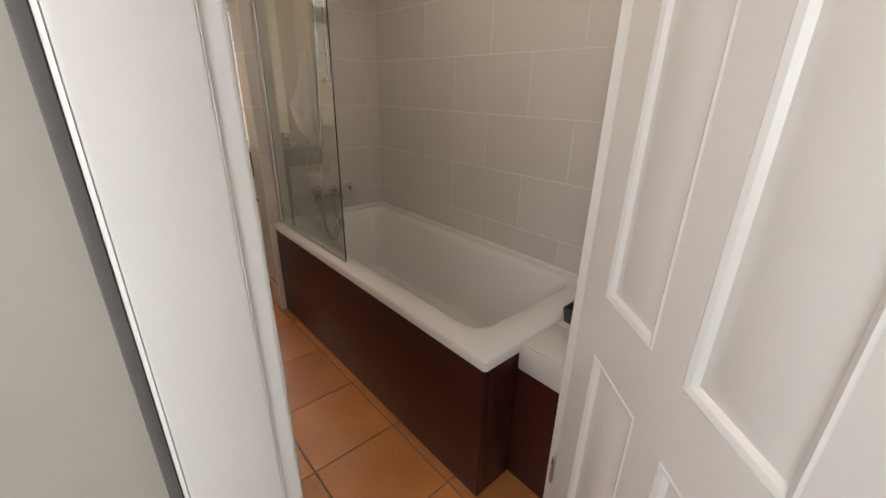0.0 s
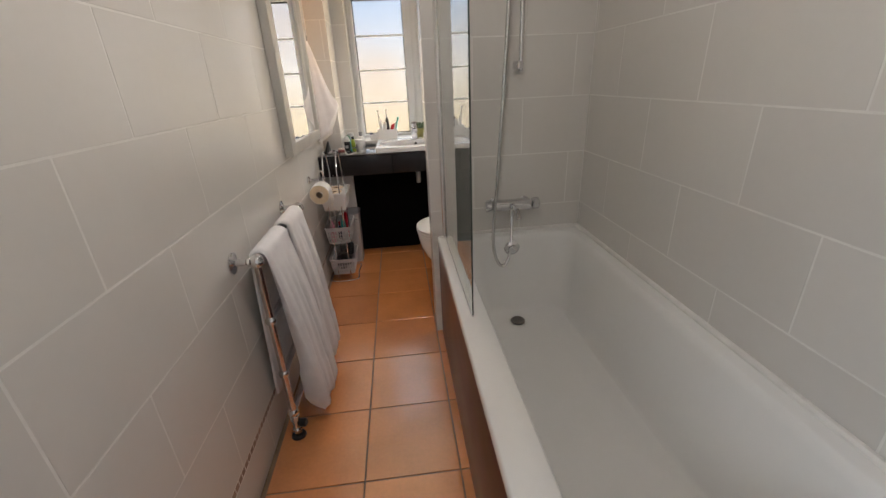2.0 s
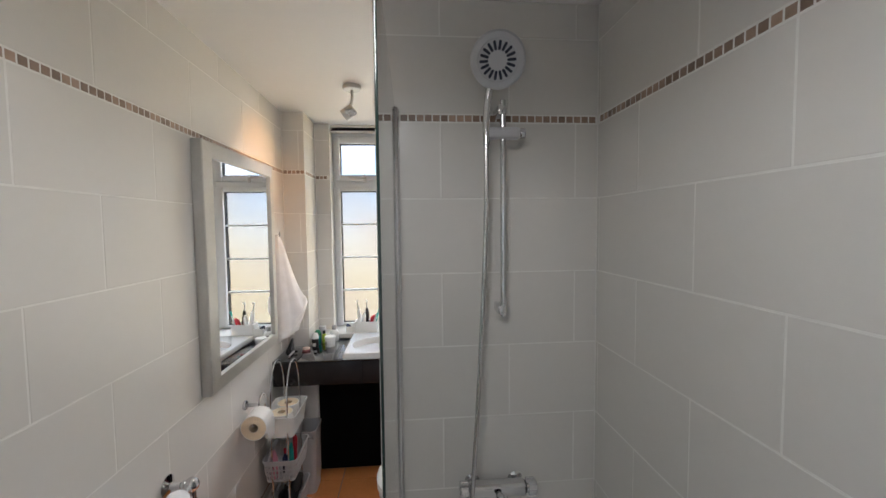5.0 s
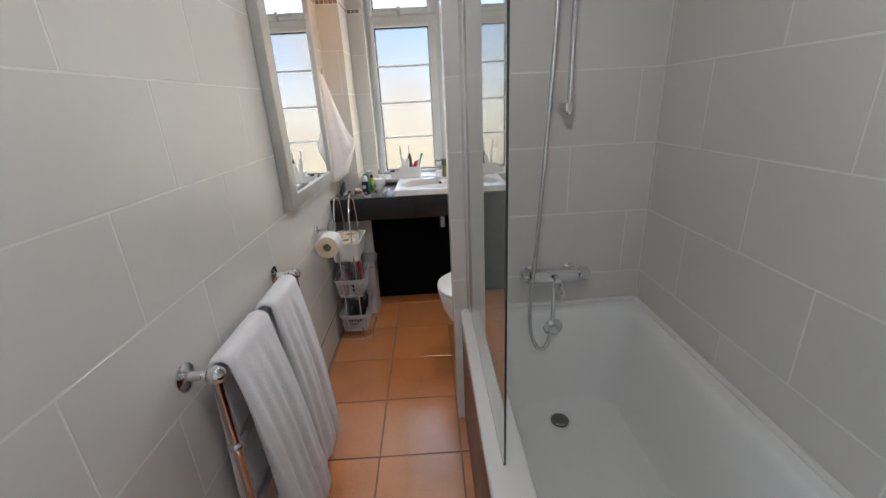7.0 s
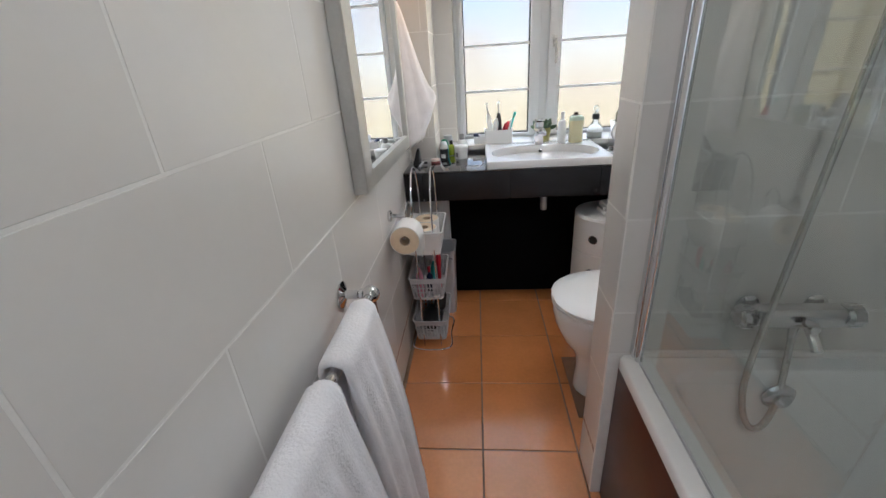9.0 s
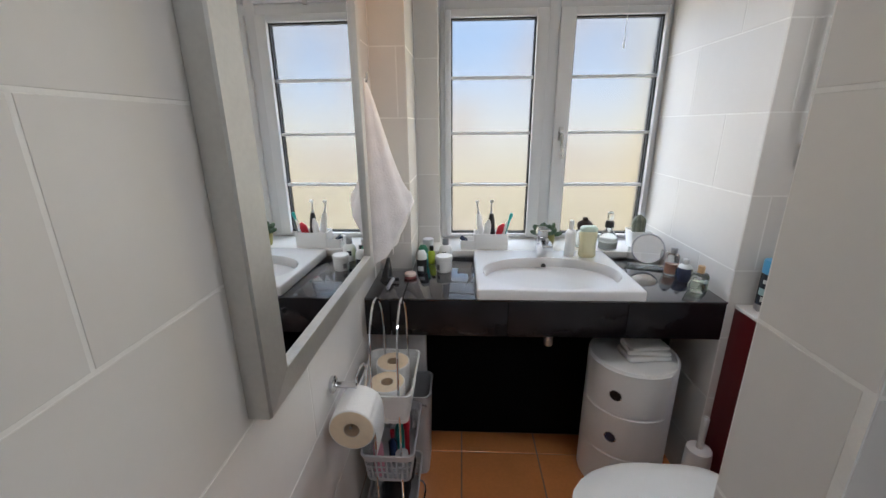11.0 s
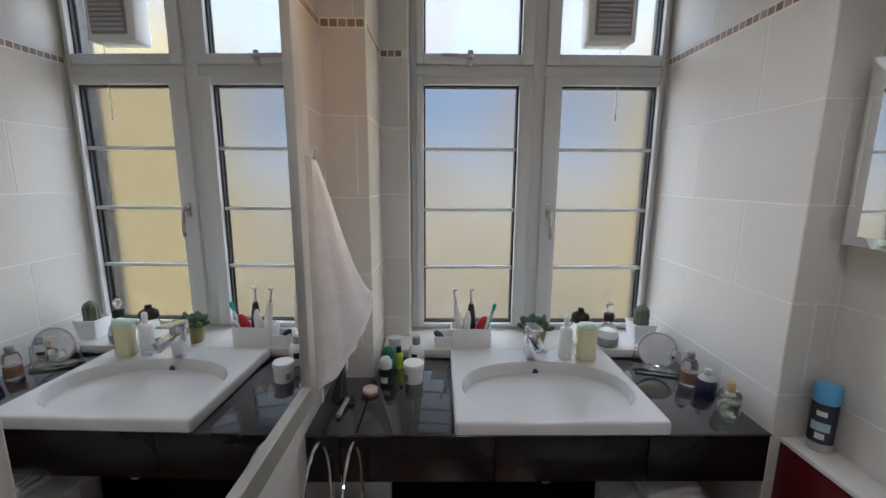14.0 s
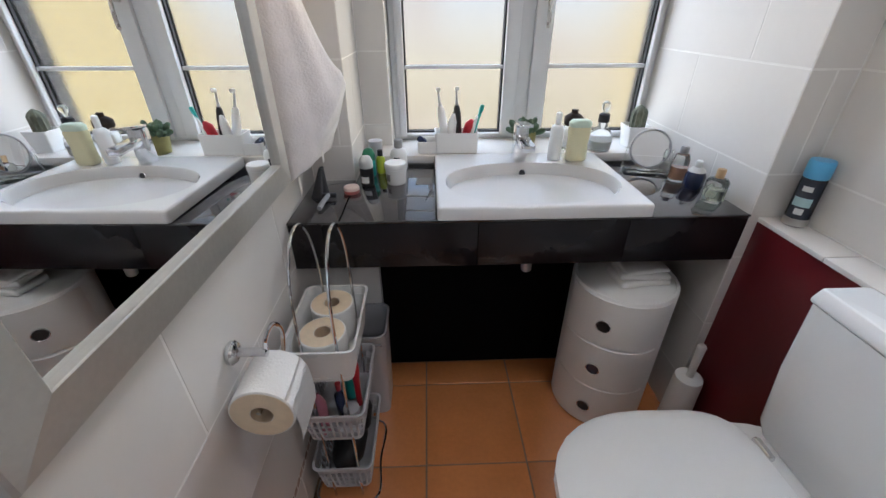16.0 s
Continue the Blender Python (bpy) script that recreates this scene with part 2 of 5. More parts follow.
def tube(points, r, seg=10, bm=None, steps=6, loop=False):
    """A round bar along a smooth line through the points."""
    bm = bm or bmesh.new()
    p = [Vector(q) for q in points]
    n = len(p)
    line = []
    for i in range(n if loop else n - 1):
        a, b, c, d = (p[(i - 1) % n], p[i], p[(i + 1) % n], p[(i + 2) % n]) if loop else (p[max(i - 1, 0)], p[i], p[i + 1], p[min(i + 2, n - 1)])
        for s in range(steps):
            t = s / steps
            line.append(0.5 * ((2 * b) + (c - a) * t + (2 * a - 5 * b + 4 * c - d) * t * t + (3 * b - a - 3 * c + d) * t ** 3))
    if not loop:
        line.append(p[-1])
    up = Vector((0.31, 0.22, 0.93))
    rings = []
    m = len(line)
    for i, q in enumerate(line):
        d = (line[(i + 1) % m] - line[i - 1]) if loop else (line[min(i + 1, m - 1)] - line[max(i - 1, 0)])
        d.normalize()
        s = d.cross(up)
        if s.length < 0.05:
            s = d.cross(Vector((1, 0, 0)))
        s.normalize()
        up = s.cross(d)
        rings.append([bm.verts.new(q + r * (math.cos(2 * math.pi * k / seg) * s + math.sin(2 * math.pi * k / seg) * up)) for k in range(seg)])
    skin(bm, rings + ([rings[0]] if loop else []))
    if not loop:
        bm.faces.new(rings[0])
        bm.faces.new(rings[-1])
    return bm


def rrect(cx, cy, hx, hy, r, n=6):
    """Rounded rectangle outline, 4 * (n + 1) points."""
    r = max(min(r, hx * 0.999, hy * 0.999), 1e-4)
    out = []
    for k, (sx, sy) in enumerate(((1, 1), (-1, 1), (-1, -1), (1, -1))):
        for i in range(n + 1):
            a = math.pi / 2 * (k + i / n)
            out.append((cx + sx * (hx - r) + r * math.cos(a), cy + sy * (hy - r) + r * math.sin(a)))
    return out


def loft(outlines, bm=None, cap0=True, cap1=True):
    """outlines: (list of (x, y), z) rings from one end to the other."""
    bm = bm or bmesh.new()
    rings = [[bm.verts.new((x, y, z)) for x, y in o] for o, z in outlines]
    skin(bm, rings)
    if cap0:
        bm.faces.new(rings[0])
    if cap1:
        bm.faces.new(rings[-1])
    return bm


# ---- tiled surfaces ----
tile_meshes = {}


def piece_mesh(kind, w, h, d, bev, material):
    """A slab w x h, d deep, front at z = 0, with eased front edges."""
    key = (kind, round(w, 3), round(h, 3))
    if key not in tile_meshes:
        bm = bmesh.new()
        x, y = w / 2, h / 2
        rings = [[(-x, -y, -d), (x, -y, -d), (x, y, -d), (-x, y, -d)], [(-x, -y, -bev), (x, -y, -bev), (x, y, -bev), (-x, y, -bev)],
                 [(-x + bev, -y + bev, 0), (x - bev, -y + bev, 0), (x - bev, y - bev, 0), (-x + bev, y - bev, 0)]]
        vs = [[bm.verts.new(v) for v in r] for r in rings]
        skin(bm, vs)
        bm.faces.new(vs[-1])
        me = finish(bm, kind, material, 20)
        tile_meshes[key] = me
    return tile_meshes[key]


def lay(parent, name, mesh, m):
    ob = new(name, mesh)
    ob.parent = parent
    ob.matrix_parent_inverse = Matrix.Translation(-root_offset(parent))
    ob.matrix_basis = m
    return ob


def wall_axes(origin, u, n):
    u, n = Vector(u), Vector(n)
    v = n.cross(u)
    return Matrix((u, v, n)).transposed().to_4x4(), Vector(origin)


GAP = 0.0038


def tile_wall(parent, origin, u, n, u0, u1, joint, z0=0.0, z1=CEIL, holes=(), wide=TILE_W, lower_border=True, border=True):
    """Tiles and mosaic bands on a wall face. u: the way along it, n: out of it. joint: a joint of the first course above the lower band."""
    rot, o = wall_axes(origin, u, n)
    rows = []
    for k in range(7):
        rows.append((ROW0 + k * ROWH, ROW0 + (k + 1) * ROWH, k))
    if border:
        rows.append((ROW0 + 7 * ROWH + 0.026, ROW0 + 8 * ROWH + 0.026, 7))
        rows.append((ROW0 + 8 * ROWH + 0.026, CEIL, 8))
    rows.insert(0, (0.0, ROW0 - 0.026 if lower_border else ROW0, 1))
    uv = Vector(u)

    def put(name, mesh, a, z):
        lay(parent, name, mesh, Matrix.Translation(o + uv * a + Vector((0, 0, z))) @ rot)

    def cut(a, b, c, d):
        """Clip a rectangle against the holes (each one runs over whole spans)."""
        rects = [(a, b, c, d)]
        for ha, hb, hc, hd in holes:
            out = []
            for (p, q, r, s) in rects:
                if q <= ha or p >= hb or s <= hc or r >= hd:
                    out.append((p, q, r, s))
                    continue
                if p < ha:
                    out.append((p, ha, r, s))
                if q > hb:
                    out.append((hb, q, r, s))
                if r < hc:
                    out.append((max(p, ha), min(q, hb), r, hc))
                if s > hd:
                    out.append((max(p, ha), min(q, hb), hd, s))
            rects = out
        return rects

    for c, d, k in rows:
        c2, d2 = max(c, z0), min(d, z1)
        if d2 - c2 < 0.012:
            continue
        start = joint + (wide / 2 if k % 2 else 0.0)
        a = start + math.floor((u0 - start) / wide) * wide
        while a < u1:
            p, q = max(a, u0), min(a + wide, u1)
            if q - p > 0.012:
                for (e, f, g, h) in cut(p, q, c2, d2):
                    if f - e > 0.012 and h - g > 0.012:
                        put("tile", piece_mesh("tile", f - e - GAP, h - g - GAP, 0.006, 0.0012, M_TILE), (e + f) / 2, (g + h) / 2)
            a += wide
    bands = []
    if border:
        bands.append(ROW0 + 7 * ROWH + 0.013)
    if lower_border:
        bands.append(ROW0 - 0.013)
    for zc in bands:
        if not z0 <= zc <= z1:
            continue
        a = u0 + 0.015
        while a < u1 - 0.01:
            if not any(ha < a < hb and hc < zc < hd for ha, hb, hc, hd in holes):
                put("mosaic_tile", piece_mesh("mosaic_tile", 0.0225, 0.021, 0.006, 0.001, M_MOSAIC), a, zc)
            a += 0.0262


# ---- the large structure ----
B = -0.0006   # backing lies behind the tile faces
floor = solid("floor", box(-0.05, RX + 0.05, -1.7, 3.75, -0.2, -0.004), M_FGROUT, "terracotta tiled bathroom floor with dark grout", kind="structure")
ceiling = solid("ceiling", box(-0.2, RX + 0.2, 0.06, 3.95, CEIL, CEIL + 0.15), M_CEIL, "plain white painted ceiling", kind="structure")
wall_west = solid("wall_west", box(-0.15, B, 0.268, 3.38, 0, CEIL), M_GROUT, "wall with large beige glazed tiles and brown mosaic bands", kind="structure")
wall_east = solid("wall_east", box(RX - B, RX + 0.15, 0.268, 3.95, 0, CEIL), M_GROUT, "bath side wall with large beige glazed tiles", kind="structure")
wall_partition = solid("wall_partition", box(PEND - B, RX, PART0 - B, PART1 + B, 0, CEIL), M_GROUT, "tiled partition between bath and toilet", kind="structure")
# window side: two steps of the left corner, wall under and over the window
wall_north = solid("wall_north", box(-0.15, 0.135 + B, 3.38 - B, 3.9, 0, CEIL), M_GROUT, "tiled window wall with stepped corner pier", kind="structure")
part("pier", box(0.12, 0.238 + B, 3.667 - B, 3.9, 0, CEIL), M_GROUT, wall_north)
part("wall_under_window", box(0.238, 1.245, 3.545, 3.9, 0, 0.815), M_GROUT, wall_north)
part("lintel", box(0.238, 1.245, 3.70, 3.9, 2.255, CEIL), M_GROUT, wall_north)
wall_niche = solid("wall_niche", box(1.238 - B, RX + 0.01, ALC_Y - B, 3.9, 0, CEIL), M_GROUT, "tiled return wall beside the wash basin", kind="structure")
WX = 1.352   # tiled wall behind the toilet
wall_toilet = solid("wall_toilet", box(WX - B, RX + 0.02, PART1, ALC_Y, 0, CEIL), M_GROUT, "tiled wall behind the toilet", kind="structure")

# door wall
DOOR_Y0, DOOR_Y1, DX0, DX1, DTOP = 0.20, 0.266, 0.084, 0.786, 2.03
wall_south = solid("wall_south", box(-0.9, DX0 - 0.02, DOOR_Y0, DOOR_Y1, 0, CEIL), M_HALL, "beige plastered wall with the bathroom doorway", kind="structure")
part("wall_beside_hinge", box(DX1 + 0.02, 2.2, DOOR_Y0, DOOR_Y1, 0, CEIL), M_PLASTER, wall_south)
part("wall_over_door", box(DX0 - 0.02, DX1 + 0.02, DOOR_Y0, DOOR_Y1, DTOP + 0.02, CEIL), M_PLASTER, wall_south)
# hallway behind the camera: unseen added walls, with an opening for the added lamp
hall_wall = solid("wall_hall_west", box(-1.0, -0.9, -1.75, -0.86, 0, CEIL), M_PLASTER, "added white hallway wall, unseen, with an opening for the added lamp", kind="structure")
part("wall_beside_opening", box(-1.0, -0.9, 0.02, DOOR_Y0, 0, CEIL), M_PLASTER, hall_wall)
part("wall_under_opening", box(-1.0, -0.9, -0.86, 0.02, 0, 1.0), M_PLASTER, hall_wall)
part("wall_over_opening", box(-1.0, -0.9, -0.86, 0.02, 2.1, CEIL), M_PLASTER, hall_wall)
solid("wall_hall_east", box(2.2, 2.3, -1.7, DOOR_Y0, 0, CEIL), M_PLASTER, "plain white hallway wall", kind="structure")
solid("wall_hall_south", box(-0.9, 2.2, -1.75, -1.65, 0, CEIL), M_PLASTER, "plain white hallway wall", kind="structure")
solid("ceiling_hall", box(-1.0, 2.3, -1.75, 0.06, CEIL, CEIL + 0.15), M_CEIL, "plain white hallway ceiling", kind="structure")
solid("floor_hall", box(-1.0, 2.3, -1.75, DOOR_Y0, -0.05, -0.002), mat("hall_wood", (0.25, 0.15, 0.08), 0.4, vary=0.2, scale=5), "brown wooden hallway floor", kind="structure")

frame_1 = solid("door_frame_1", box(DX0 - 0.02, DX0, DOOR_Y0 - 0.003, DOOR_Y1 + 0.003, 0, DTOP, 0.003), M_PAINT, "white gloss painted door frame", kind="structure")
part("jamb", box(DX1, DX1 + 0.02, DOOR_Y0 - 0.003, DOOR_Y1 + 0.003, 0, DTOP, 0.003), M_PAINT, frame_1)
part("head", box(DX0 - 0.02, DX1 + 0.02, DOOR_Y0 - 0.003, DOOR_Y1 + 0.003, DTOP, DTOP + 0.02, 0.003), M_PAINT, frame_1)
part("door_stop", box(DX0, DX0 + 0.010, 0.215, 0.24, 0, DTOP, 0.003), M_PAINT, frame_1)
for xa, xb in ((DX0 - 0.096, DX0 + 0.002), (DX1 + 0.012, DX1 + 0.08)):
    bm = box(xa, xb, DOOR_Y0 - 0.024, DOOR_Y0 - 0.0005, 0, DTOP + 0.07, 0.006, 3)
    box(xa + 0.003, xb - 0.02, DOOR_Y0 - 0.028, DOOR_Y0 - 0.023, 0, DTOP + 0.06, 0.004, 2, bm)
    part("architrave", bm, M_PAINT, frame_1)
# shadow line beside the trim, put in as a dark grey strip
part("edge_bead", box(DX0 - 0.106, DX0 - 0.0965, DOOR_Y0 - 0.012, DOOR_Y0 - 0.0005, 0, DTOP + 0.07, 0.003), mat("shadow_line_grey", (0.12, 0.11, 0.105), 0.7, vary=0.2), frame_1, "dark strip painted as the shadow line beside the door trim")
bm = box(DX0 - 0.078, DX1 + 0.075, DOOR_Y0 - 0.018, DOOR_Y0 - 0.0005, DTOP + 0.072, DTOP + 0.14, 0.006, 3)
part("architrave", bm, M_PAINT, frame_1)

# panelled door, ajar towards the hallway; built closed along -x from the hinge, then turned
LT = 0.036


def panelled_door():
    door = new("door_1")
    tagged(door, "white painted panelled door standing half open to the hallway", "door", "", "structure")
    xs = (0.0, 0.10, 0.28, 0.36, 0.54, 0.64)
    zs = (0.02, 0.22, 0.76, 0.895, 1.60, 1.70, 1.90, 2.02)
    leaf = bmesh.new()
    for xa, xb in ((xs[0], xs[1]), (xs[2], xs[3]), (xs[4], xs[5])):
        box(-xb, -xa, -LT / 2, LT / 2, zs[0], zs[7], bm=leaf)
    for za, zb in ((zs[0], zs[1]), (zs[2], zs[3]), (zs[4], zs[5]), (zs[6], zs[7])):
        for xa, xb in ((xs[1], xs[2]), (xs[3], xs[4])):
            box(-xb, -xa, -LT / 2, LT / 2, za, zb, bm=leaf)
    part("leaf", leaf, M_PAINT, door)
    for za, zb in ((zs[1], zs[2]), (zs[3], zs[4]), (zs[5], zs[6])):
        for xa, xb in ((xs[1], xs[2]), (xs[3], xs[4])):
            x0, x1 = -xb, -xa
            panel = bmesh.new()
            cx, cz, hx, hz = (x0 + x1) / 2, (za + zb) / 2, (x1 - x0) / 2, (zb - za) / 2
            for side in (-1, 1):
                rings = []
                for inset, depth in ((0.0, LT / 2 - 0.001), (0.004, LT / 2 + 0.002), (0.012, LT / 2 - 0.002), (0.018, LT / 2 - 0.010), (0.03, LT / 2 - 0.010), (0.045, LT / 2 - 0.005)):
                    rings.append([panel.verts.new((cx + sx * (hx - inset), side * depth, cz + sz * (hz - inset))) for sx, sz in ((-1, -1), (1, -1), (1, 1), (-1, 1))])
                skin(panel, rings)
                panel.faces.new(rings[-1])
            part("panel", panel, M_PAINT, door, smooth=20)
    handle = part("door_handle", lathe([(0, 0), (0.024, 0), (0.026, 0.004), (0.012, 0.012), (0.01, 0.03), (0.022, 0.04), (0.024, 0.052), (0.015, 0.062), (0, 0.064)], (-0.59, -LT / 2, 0.83), (0, -1, 0)), M_CHROME, door, "chrome knob")
    for hz in (0.25, 1.75):
        part("hinge", rod((0.004, LT / 2 + 0.004, hz), (0.004, LT / 2 + 0.004, hz + 0.09), 0.006), M_STEEL, door)
    door.matrix_basis = pose(DX1 - 0.006, 0.225, 0, 0, 0, DOOR_TURN)
    return door


DOOR_TURN = 50
panelled_door()

# ---- window ----
win = solid("window_1", box(0.240, 0.262, WIN_Y - 0.02, WIN_Y + 0.06, 0.845, 2.255, 0.003), M_UPVC, "white double window with frosted panes and glazing bars", "window", "structure")
part("window_frame", box(1.222, 1.240, WIN_Y - 0.02, WIN_Y + 0.06, 0.845, 2.255, 0.003), M_UPVC, win)
part("window_frame", box(0.262, 1.222, WIN_Y - 0.02, WIN_Y + 0.06, 0.845, 0.858, 0.002), M_UPVC, win)
part("window_frame", box(0.262, 1.222, WIN_Y - 0.02, WIN_Y + 0.06, 2.225, 2.255, 0.003), M_UPVC, win)
part("mullion", box(0.715, 0.765, WIN_Y - 0.02, WIN_Y + 0.06, 0.858, 2.225, 0.003), M_UPVC, win)
part("transom", box(0.262, 0.715, WIN_Y - 0.02, WIN_Y + 0.06, 1.868, 1.912, 0.003), M_UPVC, win)
part("transom", box(0.765, 1.222, WIN_Y - 0.02, WIN_Y + 0.06, 1.868, 1.912, 0.003), M_UPVC, win)


def sash(x0, x1, z0, z1, px0, px1, pz0, pz1, bars):
    s = part("sash", box(x0, px0, WIN_Y - 0.035, WIN_Y + 0.03, z0, z1, 0.004), M_UPVC, win)
    part("stile", box(px1, x1, WIN_Y - 0.035, WIN_Y + 0.03, z0, z1, 0.004), M_UPVC, s)
    part("rail", box(px0, px1, WIN_Y - 0.034, WIN_Y + 0.029, z0, pz0, 0.004), M_UPVC, s)
    part("rail", box(px0, px1, WIN_Y - 0.034, WIN_Y + 0.029, pz1, z1, 0.004), M_UPVC, s)
    g = 0.006
    for a, b, c, d in ((px0, px0 + g, pz0, pz1), (px1 - g, px1, pz0, pz1), (px0 + g, px1 - g, pz0, pz0 + g), (px0 + g, px1 - g, pz1 - g, pz1)):
        part("gasket", box(a, b, WIN_Y - 0.012, WIN_Y + 0.02, c, d), M_GASKET, s)
    edges = [pz0 + g] + [pz0 + (pz1 - pz0) * k / (bars + 1) for k in range(1, bars + 1)] + [pz1 - g]
    for k in range(1, bars + 1):
        part("glazing_bar", box(px0 + 0.002, px1 - 0.002, WIN_Y - 0.016, WIN_Y + 0.012, edges[k] - 0.0065, edges[k] + 0.0065, 0.002), M_UPVC, s)
    for a, b in zip(edges, edges[1:]):
        pane = part("pane", box(px0 + 0.001, px1 - 0.001, WIN_Y, WIN_Y + 0.004, a - 0.003, b + 0.003), M_FROST if bars else M_FAN, s)
        pane.visible_shadow = False
    return s


PL, PR = (0.290, 0.664), (0.830, 1.208)
sash(0.262, 0.715, 0.858, 1.868, *PL, 0.868, 1.838, 3)
right_sash = sash(0.765, 1.222, 0.858, 1.868, *PR, 0.868, 1.838, 3)
left_fan = sash(0.262, 0.715, 1.912, 2.225, 0.292, 0.668, 1.950, 2.18, 0)
sash(0.765, 1.222, 1.912, 2.225, 0.815, 1.206, 1.950, 2.18, 0)


def lever(at, d1, parent):
    x, y, z = at
    h = part("window_handle", box(x - 0.011, x + 0.011, y - 0.012, y, z - 0.03, z + 0.03, 0.004), M_STEEL, parent, "steel lever handle")
    dx, dz = d1
    part("lever", tube([(x, y - 0.01, z), (x, y - 0.032, z), (x + dx * 0.03, y - 0.038, z + dz * 0.03), (x + dx * 0.075, y - 0.04, z + dz * 0.075), (x + dx * 0.11, y - 0.035, z + dz * 0.11)], 0.007), M_STEEL, h)


lever((0.797, WIN_Y - 0.035, 1.35), (0.05, -1), right_sash)
lever((0.47, WIN_Y - 0.035, 1.93), (-1, 0.03), left_fan)
sill = solid("window_sill", box(0.140, 1.2375, 3.532, WIN_Y - 0.01, 0.816, 0.845, 0.003), M_TILE, "pale tiled window sill", kind="structure")
track = solid("blind_track", box(0.25, 1.235, 3.70, 3.735, 2.256, 2.285, 0.004), M_UPVC, "slim white blind track above the window", "blind track")

# vent unit in the right fanlight
M_LOUVRE = mat("grey_louvre", (0.30, 0.30, 0.30), 0.5, vary=0.1)
vent = thing("window_vent", (0.98, WIN_Y, 1.98), "white plastic ventilator with louvres set in the fanlight", "ventilator")
part("body", box(0.895, 1.075, 3.685, WIN_Y - 0.001, 1.975, 2.155, 0.012, 3), M_WPLAS, vent)
part("grille_frame", box(0.918, 1.052, 3.678, 3.684, 1.998, 2.132, 0.003), M_LOUVRE, vent)
for k in range(7):
    part("louvre", box(0.926, 1.044, 3.672, 3.6775, 2.008 + 0.0165 * k, 2.018 + 0.0165 * k, 0.0015), M_TPLAS, vent)
part("cord", tube([(0.97, 3.70, 2.256), (0.971, 3.70, 2.21), (0.97, 3.70, 2.155)], 0.004, 6), M_BPLAS, vent)
part("pull_cord", tube([(1.02, 3.69, 1.975), (1.021, 3.69, 1.85), (1.02, 3.69, 1.72)], 0.0012, 5), M_WPLAS, vent)
part("toggle", rod((1.02, 3.69, 1.695), (1.02, 3.69, 1.722), 0.004, 0.0025), M_WPLAS, vent)

# distance outside the window: pale sky over a sunlit yellow wall, far off
bm = bmesh.new()
vs = [bm.verts.new(v) for v in ((-9, 9, -6), (10.5, 9, -6), (10.5, 9, 12), (-9, 9, 12))]
bm.faces.new(vs)
M_OUT = bpy.data.materials.new("outside_glow")
M_OUT.use_nodes = True
nt = M_OUT.node_tree
for nd in list(nt.nodes):
    nt.nodes.remove(nd)
out, em = nt.nodes.new("ShaderNodeOutputMaterial"), nt.nodes.new("ShaderNodeEmission")
tc, sep, ramp = nt.nodes.new("ShaderNodeTexCoord"), nt.nodes.new("ShaderNodeSeparateXYZ"), nt.nodes.new("ShaderNodeValToRGB")
mr = nt.nodes.new("ShaderNodeMapRange")
mr.inputs["From Min"].default_value, mr.inputs["From Max"].default_value = -3.0, 9.0
nt.links.new(tc.outputs["Object"], sep.inputs[0])
nt.links.new(sep.outputs["Z"], mr.inputs["Value"])
nt.links.new(mr.outputs[0], ramp.inputs[0])
e = ramp.color_ramp.elements
e[0].position, e[0].color = 0.0, (0.25, 0.23, 0.18, 1)
e[1].position, e[1].color = 1.0, (0.62, 0.80, 1.0, 1)
for pos, col in ((0.10, (0.36, 0.35, 0.28, 1)), (0.19, (0.80, 0.66, 0.42, 1)), (0.29, (0.97, 0.82, 0.55, 1)), (0.36, (0.98, 0.92, 0.79, 1)), (0.42, (0.74, 0.82, 0.91, 1)), (0.48, (0.50, 0.67, 0.90, 1)), (0.56, (0.90, 0.94, 0.98, 1))):
    k = ramp.color_ramp.elements.new(pos)
    k.color = col
# the building's blurred edge: it fills the view towards +x, its roofline slopes down to the other side
bld, lean, roof, both, wobble = (nt.nodes.new(k) for k in ("ShaderNodeMapRange", "ShaderNodeMath", "ShaderNodeMapRange", "ShaderNodeMath", "ShaderNodeTexNoise"))
wobble.inputs["Scale"].default_value, wobble.inputs["Detail"].default_value = 0.55, 2
nt.links.new(tc.outputs["Object"], wobble.inputs["Vector"])
lean.operation = "MULTIPLY_ADD"
lean.inputs[1].default_value = 2.2
nt.links.new(wobble.outputs["Fac"], lean.inputs[0])
nt.links.new(sep.outputs["X"], lean.inputs[2])
bld.interpolation_type = "SMOOTHSTEP"
bld.inputs["From Min"].default_value, bld.inputs["From Max"].default_value = 3.7, 5.6
nt.links.new(lean.outputs[0], bld.inputs["Value"])
roof.interpolation_type = "SMOOTHSTEP"
roof.inputs["From Min"].default_value, roof.inputs["From Max"].default_value = 4.6, 3.2
nt.links.new(sep.outputs["Z"], roof.inputs["Value"])
both.operation = "MULTIPLY"
nt.links.new(bld.outputs[0], both.inputs[0])
nt.links.new(roof.outputs[0], both.inputs[1])
warm = nt.nodes.new("ShaderNodeMixRGB")
nt.links.new(both.outputs[0], warm.inputs[0])
warm.inputs[2].default_value = (1.0, 0.78, 0.38, 1)
